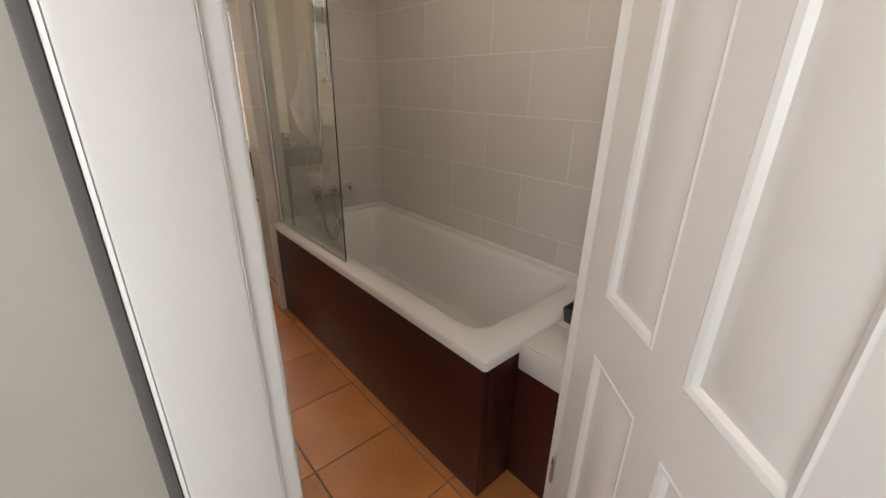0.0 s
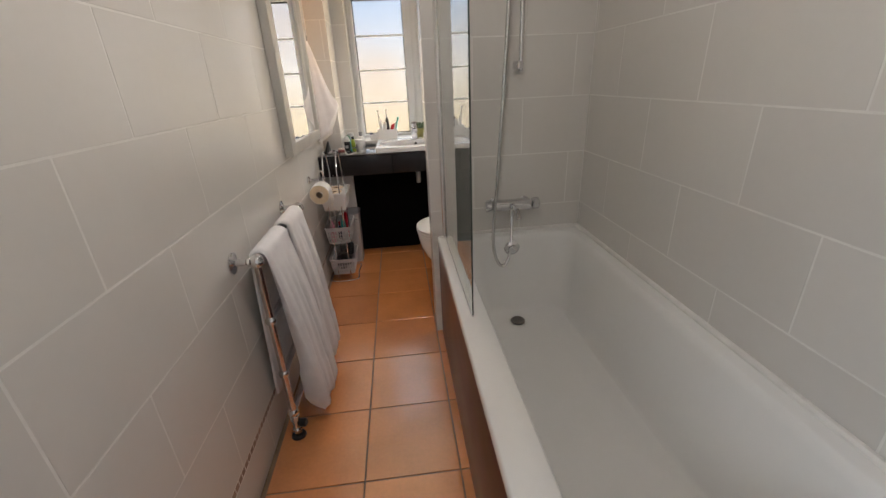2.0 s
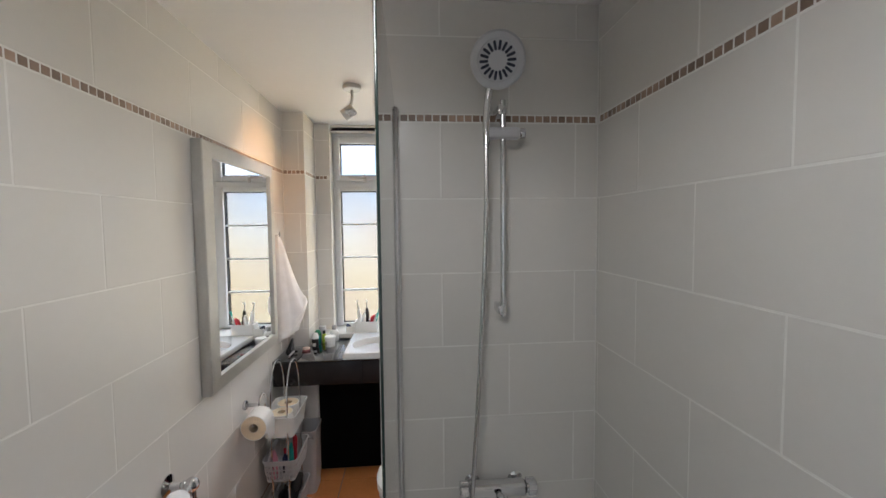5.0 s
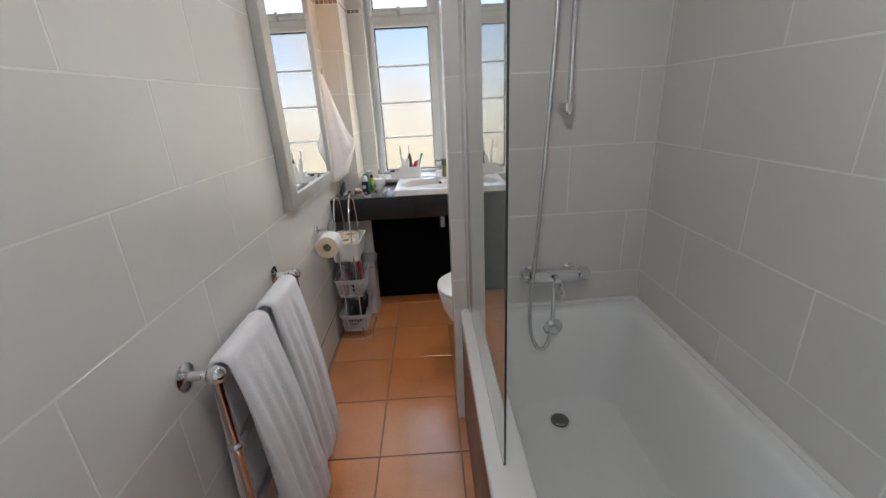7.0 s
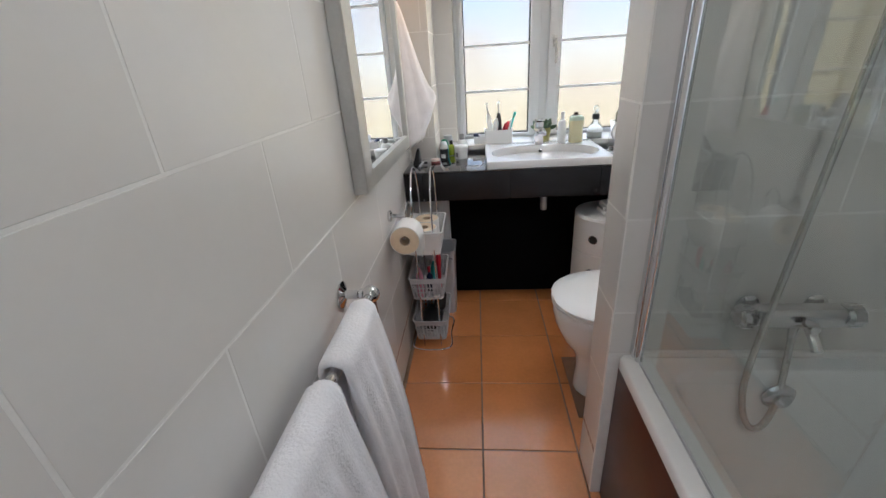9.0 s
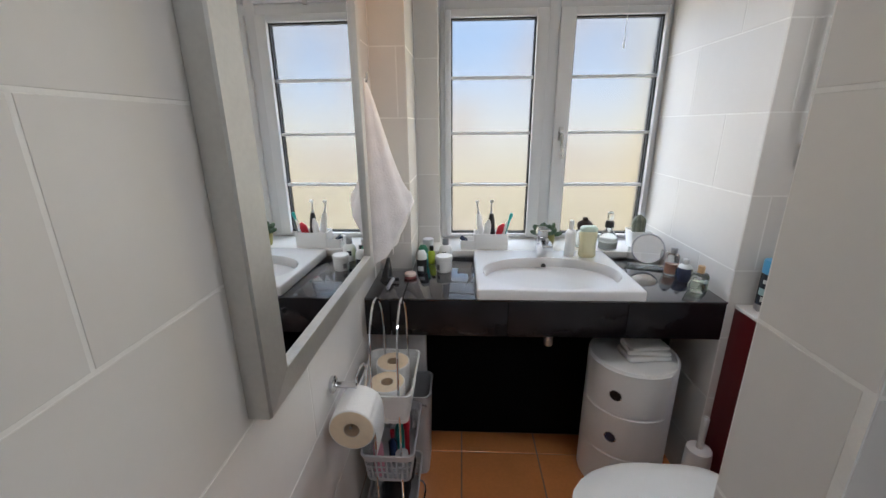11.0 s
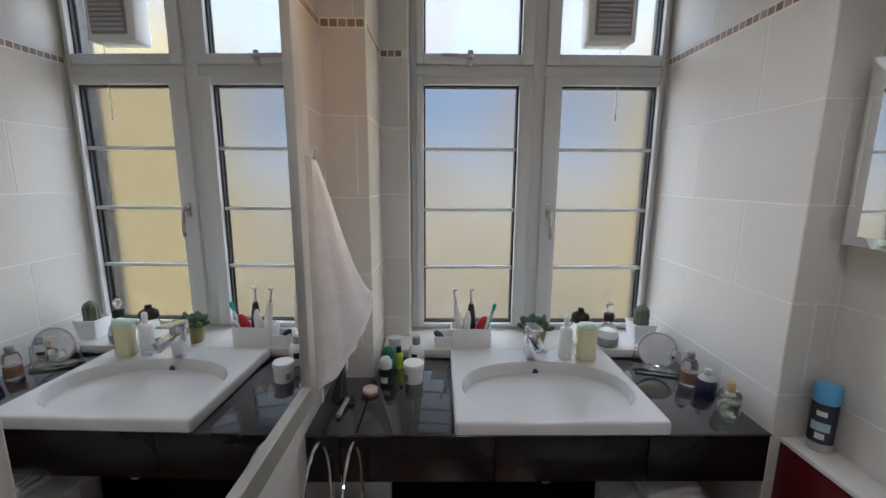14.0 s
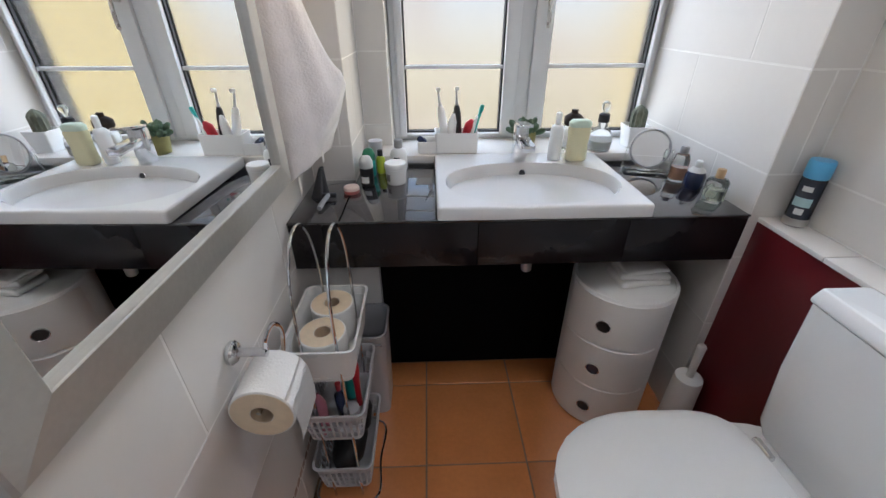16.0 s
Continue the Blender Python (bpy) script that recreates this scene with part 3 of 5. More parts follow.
# peach patches mixed over the ramp by noise
blot, bmr, peach = nt.nodes.new("ShaderNodeTexNoise"), nt.nodes.new("ShaderNodeMapRange"), nt.nodes.new("ShaderNodeMixRGB")
blot.inputs["Scale"].default_value, blot.inputs["Detail"].default_value = 0.75, 1
nt.links.new(tc.outputs["Object"], blot.inputs["Vector"])
bmr.inputs["From Min"].default_value, bmr.inputs["From Max"].default_value, bmr.inputs["To Max"].default_value = 0.48, 0.66, 0.7
nt.links.new(blot.outputs["Fac"], bmr.inputs["Value"])
nt.links.new(bmr.outputs[0], peach.inputs[0])
nt.links.new(ramp.outputs[0], peach.inputs[1])
peach.inputs[2].default_value = (0.85, 0.68, 0.52, 1)
nt.links.new(peach.outputs[0], warm.inputs[1])
nt.links.new(warm.outputs[0], em.inputs["Color"])
em.inputs["Strength"].default_value = OUTSIDE
nt.links.new(em.outputs[0], out.inputs["Surface"])
me = bpy.data.meshes.new("backdrop")
bm.to_mesh(me), bm.free()
me.materials.append(M_OUT)
tagged(new("backdrop", me), "pale sky above a sunlit yellow building", "", "", "structure")
solid("ground", box(-30, 30, -30, 30, -3.2, -3.0), mat("paving", (0.3, 0.28, 0.25), 0.8), "grey paved ground outside", kind="structure")

# ---- bath ----
BX0, BX1, BY0, BY1, RIM = 0.709, RX - 0.003, 0.462, PART0 - 0.003, 0.552
bath = thing("bathtub", (1.06, 1.27, 0.0), "white rectangular bathtub with a dark red front panel", "bathtub")


def ring(x0, x1, y0, y1, r, z):
    return rrect((x0 + x1) / 2, (y0 + y1) / 2, (x1 - x0) / 2, (y1 - y0) / 2, r), z


tub = loft([ring(BX0 + 0.012, BX1, BY0 + 0.012, BY1, 0.01, RIM - 0.034), ring(BX0, BX1, BY0, BY1, 0.012, RIM - 0.034), ring(BX0, BX1, BY0, BY1, 0.014, RIM - 0.005),
            ring(BX0 + 0.005, BX1, BY0 + 0.005, BY1, 0.015, RIM), ring(0.797, 1.372, 0.580, 2.030, 0.075, RIM + 0.001), ring(0.802, 1.367, 0.586, 2.026, 0.073, RIM - 0.003),
            ring(0.812, 1.357, 0.605, 2.018, 0.075, RIM - 0.03), ring(0.828, 1.343, 0.68, 2.00, 0.09, 0.40), ring(0.845, 1.325, 0.78, 1.985, 0.10, 0.26),
            ring(0.854, 1.316, 0.825, 1.972, 0.10, 0.190), ring(0.868, 1.302, 0.86, 1.955, 0.09, 0.170), ring(0.98, 1.19, 1.1, 1.80, 0.05, 0.163)], cap0=False)
part("tub", tub, M_BATH, bath, "white enamel tub with broad rim", 50)
part("front_panel", box(BX0 + 0.003, BX0 + 0.028, BY0 + 0.004, BY1, 0.004, RIM - 0.035, 0.002), M_PANEL, bath, "dark red-brown bath panel")
part("end_panel", box(BX0 + 0.029, 0.872, BY0 + 0.004, BY0 + 0.026, 0.004, RIM - 0.035, 0.002), M_PANEL, bath)
part("waste_plug", lathe([(0, 0.004), (0.03, 0.004), (0.034, 0.008), (0.034, 0.013), (0.028, 0.018), (0, 0.019)], (1.06, 1.855, 0.163)), M_PLUG, bath, "steel waste plug, dark reflection put into its colour")
over = part("overflow", lathe([(0.036, 0), (0.038, 0.006), (0.032, 0.012), (0.02, 0.016), (0.018, 0.024), (0.01, 0.026), (0, 0.026)], (1.064, 2.012, 0.492), (0, -1, -0.08)), M_CHROME, bath, "chrome overflow knob")
part("seal", tube([(BX1 - 0.004, BY0, RIM + 0.004), (BX1 - 0.004, 1.3, RIM + 0.004), (BX1 - 0.004, BY1 - 0.004, RIM + 0.004)], 0.011, 8), M_GROUT, bath, "pale sealant bead")
part("seal", tube([(0.76, BY1 - 0.004, RIM + 0.004), (1.0, BY1 - 0.004, RIM + 0.004), (BX1 - 0.004, BY1 - 0.004, RIM + 0.004)], 0.011, 8), M_GROUT, bath)

# shelf between the bath and the door wall
LED = 0.545
ledge = thing("bath_end_shelf", (1.1, 0.34, 0), "boxed tiled shelf at the end of the bath", "shelf", kind="structure")
part("box_panel", box(0.875, 0.89, DOOR_Y1, BY0 + 0.009, 0.002, LED - 0.085), M_PANEL, ledge, "dark red-brown panel")
part("edge_tile", box(0.862, 0.874, DOOR_Y1 + 0.001, BY0 - 0.002, LED - 0.085, LED - 0.001, 0.002), M_TILE, ledge)
for k in range(3):
    xa = 0.876 + k * 0.184
    part("tile", box(xa, xa + 0.181, DOOR_Y1 + 0.002, BY0 - 0.001, LED - 0.012, LED, 0.0015), M_TILE, ledge)
part("core", box(0.891, RX, DOOR_Y1 + 0.001, BY0 + 0.02, 0, LED - 0.014), M_GROUT, ledge)

# glass screen
screen = thing("bath_screen", (0.757, 2.08, RIM), "hinged clear glass bath screen with chrome wall profile", "bath screen")
gl = part("glass_panel", box(0.7462, 0.7502, 1.334, 2.052, RIM + 0.012, 1.95, 0.0015, 1), M_SCREEN, screen)
gl.visible_shadow = False
part("wall_profile", box(0.735, 0.761, 2.068, PART0 - 0.001, RIM + 0.004, 1.95, 0.003), M_CHROME, screen)
part("hinge_profile", rod((0.748, 2.058, RIM + 0.004), (0.748, 2.058, 1.95), 0.011), M_CHROME, screen)
part("bottom_seal", box(0.7455, 0.7505, 1.338, 2.05, RIM + 0.003, RIM + 0.0115), M_TPLAS, screen)
part("edge_strip", box(0.746, 0.7504, 1.3318, 1.3336, RIM + 0.012, 1.95, 0.001), mat("green_glass_edge", (0.02, 0.035, 0.03), 0.15), screen, "dark polished glass edge")

# ---- counter and niche ----
CT = 0.814
counter = thing("counter", (0.62, 3.2, CT), "black polished tiled counter with dark apron", "counter")
for xa, xb in ((0.002, 0.415), (0.418, 0.83), (0.833, 1.2375)):
    ya, yb = ALC_Y + 0.002, 3.531
    if xa < 0.1:
        part("top_tile", box(xa, 0.1345, ya, 3.3795, CT - 0.012, CT, 0.001), M_GRANITE, counter)
        part("top_tile", box(0.1385, xb, ya, yb, CT - 0.012, CT, 0.001), M_GRANITE, counter)
    else:
        part("top_tile", box(xa, xb, ya, yb, CT - 0.012, CT, 0.001), M_GRANITE, counter)
part("slab", box(0.004, 1.2365, ALC_Y + 0.012, 3.379, 0.682, CT - 0.0125), M_BLACK, counter)
for xa, xb in ((0.002, 0.09), (0.093, 0.503), (0.506, 0.913), (0.916, 1.2375)):
    part("apron_tile", box(xa, xb, ALC_Y, ALC_Y + 0.0115, 0.672, CT - 0.001, 0.001), M_APRON, counter)
part("nosing", tube([(0.003, ALC_Y - 0.001, CT - 0.002), (0.6, ALC_Y - 0.001, CT - 0.002), (1.237, ALC_Y - 0.001, CT - 0.002)], 0.004, 8), M_GRANITE, counter)
solid("under_counter_panel", box(0.19, 1.237, 3.36, 3.375, 0.0, 0.68), M_BLACK, "black panel closing the space under the counter", "panel", "structure")
solid("wall_under_counter", box(0.0, 0.189, 3.32, 3.378, 0.0, 0.68), M_PLASTER, "white wall piece under the counter", kind="structure")

# wash basin
SX0, SX1, SY0, SY1, ST = 0.395, 0.969, 3.062, 3.528, 0.852
basin = thing("wash_basin", (0.68, 3.28, CT), "white rectangular ceramic wash basin with oval bowl", "basin")


def oval(cx, cy, ax, ay, n=28):
    # starts at 45 degrees steps like rrect, so that rings join without twist
    out = []
    for k in range(n):
        a = 2 * math.pi * (k + 0.5) / n
        c, s = math.cos(a), math.sin(a)
        out.append((cx + ax * math.copysign(abs(c) ** 0.9, c), cy + ay * math.copysign(abs(s) ** 0.9, s)))
    return out


OX, OY, OA, OB = 0.683, 3.250, 0.256, 0.166
bm = loft([ring(SX0 + 0.01, SX1 - 0.01, SY0 + 0.01, SY1, 0.008, CT + 0.001), ring(SX0, SX1, SY0, SY1, 0.010, CT + 0.003), ring(SX0, SX1, SY0, SY1, 0.012, ST - 0.006),
           ring(SX0 + 0.003, SX1 - 0.003, SY0 + 0.003, SY1 - 0.003, 0.014, ST - 0.001), ring(SX0 + 0.008, SX1 - 0.008, SY0 + 0.008, SY1 - 0.008, 0.014, ST),
           (oval(OX, OY, OA + 0.004, OB + 0.004), ST), (oval(OX, OY, OA, OB), ST - 0.005), (oval(OX, OY, OA * 0.975, OB * 0.965), ST - 0.035), (oval(OX, OY, OA * 0.89, OB * 0.885), ST - 0.085),
           (oval(OX, OY, OA * 0.66, OB * 0.68), ST - 0.108), (oval(OX, OY, OA * 0.4, OB * 0.42), ST - 0.124), (oval(OX, OY, 0.03, 0.03), ST - 0.13)])
part("bowl", bm, M_BASIN, basin, "", 50)
part("overflow_ring", lathe([(0.008, 0.0), (0.0115, 0.0), (0.012, 0.003), (0.0095, 0.004), (0.008, 0.001), (0, 0.0005)], (0.687, 3.4075, ST - 0.031), (0, -1, 0.25)), M_CHROME, basin, "chrome overflow ring")
part("overflow_hole", lathe([(0, 0.0), (0.0085, 0.0), (0.0085, 0.0022), (0, 0.0024)], (0.687, 3.4075, ST - 0.031), (0, -1, 0.25)), M_BPLAS, basin, "dark overflow hole")
part("waste", lathe([(0.026, -0.006), (0.027, 0.002), (0.022, 0.005), (0.018, 0.002), (0, 0.002)], (0.684, 3.245, ST - 0.128)), M_CHROME, basin, "chrome waste")
part("trap_pipe", rod((0.682, 3.20, 0.565), (0.682, 3.20, 0.685), 0.017), M_STEEL, basin, "chrome waste pipe")

# ---- boxing, toilet ----
BXF = 1.264
boxing = thing("cistern_boxing", (1.32, 2.65, 0), "dark red boxing with a cream tiled top behind the toilet", "boxing", kind="structure")
part("panel", box(BXF, BXF + 0.016, PART1 + 0.001, ALC_Y - 0.002, 0.002, 0.795), M_REDBOX, boxing, "deep red panel")
part("core", box(BXF + 0.017, WX, PART1 + 0.001, ALC_Y - 0.002, 0.002, 0.795), M_GROUT, boxing)
for k in range(4):
    ya = PART1 + 0.002 + k * 0.209
    part("top_tile", box(BXF - 0.004, WX - 0.001, ya, ya + 0.206, 0.7955, 0.808, 0.0015), M_TILE, boxing)

toilet = thing("toilet", (0.95, 2.545, 0), "white close-coupled toilet with closed lid", "toilet")
TY = 2.553


def dee(x0, x1, half, cy, z, n=28):
    """Outline of a toilet seat: round towards -x, square towards +x."""
    out = []
    L = x1 - x0
    for k in range(n):
        a = 2 * math.pi * k / n
        c, s = math.cos(a), math.sin(a)
        ex = 0.45 if c > 0 else 1.0
        out.append(((x0 + x1) / 2 + L / 2 * math.copysign(abs(c) ** ex, c), cy + half * math.copysign(abs(s) ** (0.5 if c > 0 else 0.85), s)))
    return out, z


bm = loft([dee(0.730, 1.24, 0.118, TY, 0.0075), dee(0.730, 1.24, 0.118, TY, 0.03), dee(0.736, 1.24, 0.112, TY, 0.10), dee(0.730, 1.24, 0.116, TY, 0.17), dee(0.708, 1.24, 0.132, TY, 0.215), dee(0.672, 1.24, 0.158, TY, 0.265), dee(0.644, 1.24, 0.178, TY, 0.325), dee(0.630, 1.24, 0.188, TY, 0.385), dee(0.630, 1.24, 0.189, TY, 0.404), dee(0.634, 1.24, 0.186, TY, 0.410)])
part("pan", bm, M_CERAMIC, toilet, "", 50)
part("base_pad", box(0.716, 1.245, TY - 0.17, TY + 0.178, 0.0025, 0.0075, 0.002), M_PAD, toilet, "thin brown-grey pad under the pan")
part("seat", loft([dee(0.631, 1.095, 0.188, TY, 0.412), dee(0.624, 1.10, 0.194, TY, 0.417), dee(0.624, 1.10, 0.194, TY, 0.427), dee(0.629, 1.095, 0.19, TY, 0.431)]), M_WPLAS, toilet, "", 40)
part("lid", loft([dee(0.629, 1.095, 0.191, TY, 0.4325), dee(0.623, 1.10, 0.196, TY, 0.437), dee(0.623, 1.10, 0.196, TY, 0.448), dee(0.636, 1.09, 0.187, TY, 0.456), dee(0.69, 1.05, 0.158, TY, 0.460), dee(0.78, 0.99, 0.10, TY, 0.461)]), M_WPLAS, toilet, "closed glossy white lid", 50)
for s in (-1, 1):
    part("hinge", rod((1.108, TY + s * 0.09 - 0.025, 0.44), (1.108, TY + s * 0.09 + 0.025, 0.44), 0.012), M_CHROME, toilet)
part("cistern", loft([(rrect(1.208, TY, 0.048, 0.165, 0.03), 0.412), (rrect(1.206, TY, 0.052, 0.18, 0.03), 0.44), (rrect(1.205, TY, 0.054, 0.19, 0.015), 0.60), (rrect(1.204, TY, 0.055, 0.197, 0.015), 0.773)]), M_CERAMIC, toilet, "", 50)
part("cistern_lid", loft([(rrect(1.205, TY, 0.056, 0.199, 0.008), 0.7745), (rrect(1.205, TY, 0.0572, 0.2005, 0.008), 0.776), (rrect(1.205, TY, 0.0572, 0.2005, 0.008), 0.783), (rrect(1.206, TY, 0.052, 0.195, 0.008), 0.806), (rrect(1.206, TY, 0.050, 0.193, 0.008), 0.808)]), M_CERAMIC, toilet, "", 50)
part("flush_button", lathe([(0.022, 0), (0.022, 0.004), (0.018, 0.006), (0, 0.006)], (1.205, TY, 0.808)), M_CHROME, toilet, "round chrome flush button")

# ---- mirror on the long wall ----
MY0, MY1, MZ0, MZ1, MF = 2.314, 3.030, 0.943, 1.905, 0.061
mirror = thing("wall_mirror", (0.012, 2.66, 1.41), "large rectangular wall mirror in a brushed silver frame", "mirror")


def hung(bm):
    """Pushes the mirror off the wall, far side more, to fit its reflection to the camera's view."""
    for v in bm.verts:
        if v.co.x > 0.01:
            v.co.x += 0.010 + 0.018 * (v.co.y - 2.67)
    return bm


part("glass", hung(box(0.004, 0.032, MY0 + MF - 0.004, MY1 - MF + 0.004, MZ0 + MF - 0.004, MZ1 - MF + 0.004)), M_MIRROR, mirror, "plain mirror glass")


def frame_bar(a, b, inward):
    """One mitred frame bar from corner a to corner b in the wall's plane (y, z)."""
    bm = bmesh.new()
    (ya, za), (yb, zb) = a, b
    d = Vector((yb - ya, zb - za)).normalized()
    w = Vector(inward)
    prof = ((0.0, 0.001), (0.0, 0.033), (0.003, 0.037), (MF - 0.008, 0.042), (MF - 0.003, 0.043), (MF - 0.001, 0.0415), (MF, 0.033), (MF, 0.001))
    r0 = [bm.verts.new((h, ya + d.x * t + w.x * t, za + d.y * t + w.y * t)) for t, h in prof]
    r1 = [bm.verts.new((h, yb - d.x * t + w.x * t, zb - d.y * t + w.y * t)) for t, h in prof]
    skin(bm, [r0, r1])
    bm.faces.new(r0), bm.faces.new(r1)
    return hung(bm)


for a, b, w in (((MY0, MZ0), (MY1, MZ0), (0, 1)), ((MY1, MZ0), (MY1, MZ1), (-1, 0)), ((MY1, MZ1), (MY0, MZ1), (0, -1)), ((MY0, MZ1), (MY0, MZ0), (1, 0))):
    part("frame_bar", frame_bar(a, b, w), M_SILVER, mirror, smooth=25)

# bevelled mirror above the toilet
small = thing("toilet_mirror", (WX, 2.832, 1.537), "frameless wall mirror with slanted glass edges above the toilet", "mirror")
bm = bmesh.new()
rings = [[bm.verts.new((x, 2.832 + sy * hy, 1.537 + sz * hz)) for sy, sz in ((-1, -1), (1, -1), (1, 1), (-1, 1))] for x, hy, hz in ((WX - 0.002, 0.215, 0.207), (WX - 0.040, 0.215, 0.207), (WX - 0.047, 0.192, 0.184))]
skin(bm, rings), bm.faces.new(rings[-1]), bm.faces.new(rings[0])
part("glass", bm, M_MIRROR, small, smooth=5)

# ceiling spot
spot = thing("ceiling_spotlight", (0.505, 2.9, CEIL), "small brushed steel ceiling spotlight with a lit bulb", "spotlight")
part("base", lathe([(0, 0), (0.045, 0), (0.047, 0.004), (0.047, 0.018), (0.042, 0.022), (0, 0.022)], (0.505, 2.9, CEIL - 0.0005), (0, 0, -1)), M_STEEL, spot)
part("arm", tube([(0.505, 2.9, CEIL - 0.02), (0.506, 2.9, CEIL - 0.06), (0.500, 2.9, CEIL - 0.095)], 0.007), M_STEEL, spot)
head_at, aim = Vector((0.515, 2.895, 2.185)), Vector((-0.62, 0.12, -0.42)).normalized()
head = part("head", lathe([(0, 0), (0.024, 0.001), (0.028, 0.006), (0.029, 0.03), (0.031, 0.032), (0.031, 0.066), (0.027, 0.066), (0.025, 0.05), (0, 0.045)], head_at, aim), M_STEEL, spot)
M_BULB = bpy.data.materials.new("lit_bulb")
M_BULB.use_nodes = True
M_BULB.node_tree.nodes["Principled BSDF"].inputs["Emission Color"].default_value = (1, 0.55, 0.2, 1)
M_BULB.node_tree.nodes["Principled BSDF"].inputs["Emission Strength"].default_value = 6
part("bulb", lathe([(0.022, 0.052), (0.02, 0.058), (0.01, 0.063), (0, 0.064)], head_at, aim), M_BULB, head, "warm lit bulb")

# ---- shower ----
shower = thing("shower_set", (1.085, 2.05, 0.65), "chrome shower set with thermostatic bar mixer and hand shower", "shower")
part("mixer_bar", box(0.974, 1.164, 2.018, 2.064, 0.676, 0.726, 0.014, 4), M_CHROME, shower)
for xa, xb in ((0.940, 0.974), (1.164, 1.200)):
    knob = part("mixer_knob", rod((xa, 2.041, 0.701), (xb, 2.041, 0.701), 0.0265, seg=24), M_CHROME, shower)
    for k in range(8):
        a = math.pi * k / 4
        part("grip_rib", rod((xa + 0.004, 2.041 + 0.0265 * math.cos(a), 0.701 + 0.0265 * math.sin(a)), (xb - 0.004, 2.041 + 0.0265 * math.cos(a), 0.701 + 0.0265 * math.sin(a)), 0.0022, seg=6), M_CHROME, knob)
for xa in (0.990, 1.140):
    part("wall_union", lathe([(0.026, 0.0), (0.027, 0.003), (0.020, 0.007), (0.013, 0.01), (0.013, 0.03)], (xa, PART0 - 0.001, 0.700), (0, -1, 0)), M_CHROME, shower)
part("outlet", rod((1.067, 2.035, 0.684), (1.067, 2.033, 0.645), 0.011, 0.009), M_CHROME, shower)
part("diverter", lathe([(0.012, 0), (0.013, 0.02), (0.01, 0.026), (0, 0.027)], (1.067, 2.008, 0.700), (0, -1, 0.1)), M_CHROME, shower)
part("bath_spout", tube([(1.089, 2.03, 0.684), (1.090, 2.0, 0.658), (1.090, 1.985, 0.640)], 0.011), M_CHROME, shower)
part("slide_rail", rod((1.086, 2.028, 1.282), (1.086, 2.028, 1.968), 0.0095), M_CHROME, shower)
for z in (1.305, 1.935):
    part("rail_bracket", box(1.068, 1.096, 2.017, PART0 - 0.001, z - 0.016, z + 0.016, 0.006, 3), M_CHROME, shower)
slider = part("slider", box(1.028, 1.140, 2.010, 2.048, 1.846, 1.882, 0.01, 3), M_TPLAS, shower, "grey plastic slider")
part("clamp_knob", lathe([(0, 0), (0.014, 0), (0.016, 0.004), (0.016, 0.016), (0, 0.018)], (1.140, 2.029, 1.864), (1, 0, 0)), M_CHROME, slider)
part("handle", tube([(1.030, 2.014, 1.826), (1.032, 2.018, 1.90), (1.039, 2.018, 1.98), (1.055, 1.998, 2.050)], 0.0115, 12), M_CHROME, shower)
HEAD_AT, HEAD_TO = Vector((1.062, 1.986, 2.072)), Vector((-0.22, -0.86, -0.42)).normalized()
rose = part("shower_head", lathe([(0, -0.004), (0.025, -0.004), (0.058, 0.004), (0.078, 0.016), (0.082, 0.022), (0.076, 0.027), (0.06, 0.028), (0.058, 0.026), (0.025, 0.026), (0, 0.027)], HEAD_AT, HEAD_TO, 36), M_TPLAS, shower, "round pale grey shower head")
face = Matrix.Translation(HEAD_AT) @ frame_to(HEAD_TO)
M_NOZZLE = mat("dark_blue_nozzle", (0.03, 0.035, 0.06), 0.5)
for k in range(18):
    bm = loft([(rrect(0.041, 0, 0.0135, 0.0042, 0.004, 3), 0.0255), (rrect(0.041, 0, 0.0125, 0.0034, 0.0033, 3), 0.0285)])
    bmesh.ops.transform(bm, matrix=face @ Matrix.Rotation(2 * math.pi * k / 18, 4, "Z"), verts=bm.verts)
    part("nozzle", bm, M_NOZZLE, rose)


def ribbed_hose(points, r):
    bm = bmesh.new()
    return tube(points, r, 10, bm, 14)


M_HOSE = mat("ribbed_steel_hose", (0.62, 0.61, 0.60), 0.22, metal=1.0, vary=0.1, scale=160)
part("hose", ribbed_hose([(1.030, 2.012, 1.83), (1.026, 2.01, 1.55), (1.010, 2.01, 1.20), (0.986, 2.005, 0.82), (0.968, 1.997, 0.58), (0.974, 1.988, 0.48), (1.000, 1.982, 0.418), (1.032, 1.984, 0.425), (1.056, 2.0, 0.50), (1.068, 2.033, 0.646)], 0.0075), M_HOSE, shower, "ribbed steel shower hose")

# ---- towel rail with two towels ----
# chrome of the posts, with a warm tint in its colour
M_WARM_CHROME = mat("warm_chrome_pipe", (0.60, 0.52, 0.48), 0.16, metal=1.0, vary=0.15, scale=10)
rail = thing("towel_radiator", (0.09, 1.75, 0), "chrome tube towel radiator fixed to the tiled wall", "towel rail")
RXX, RY0, RY1 = 0.076, 1.476, 2.080
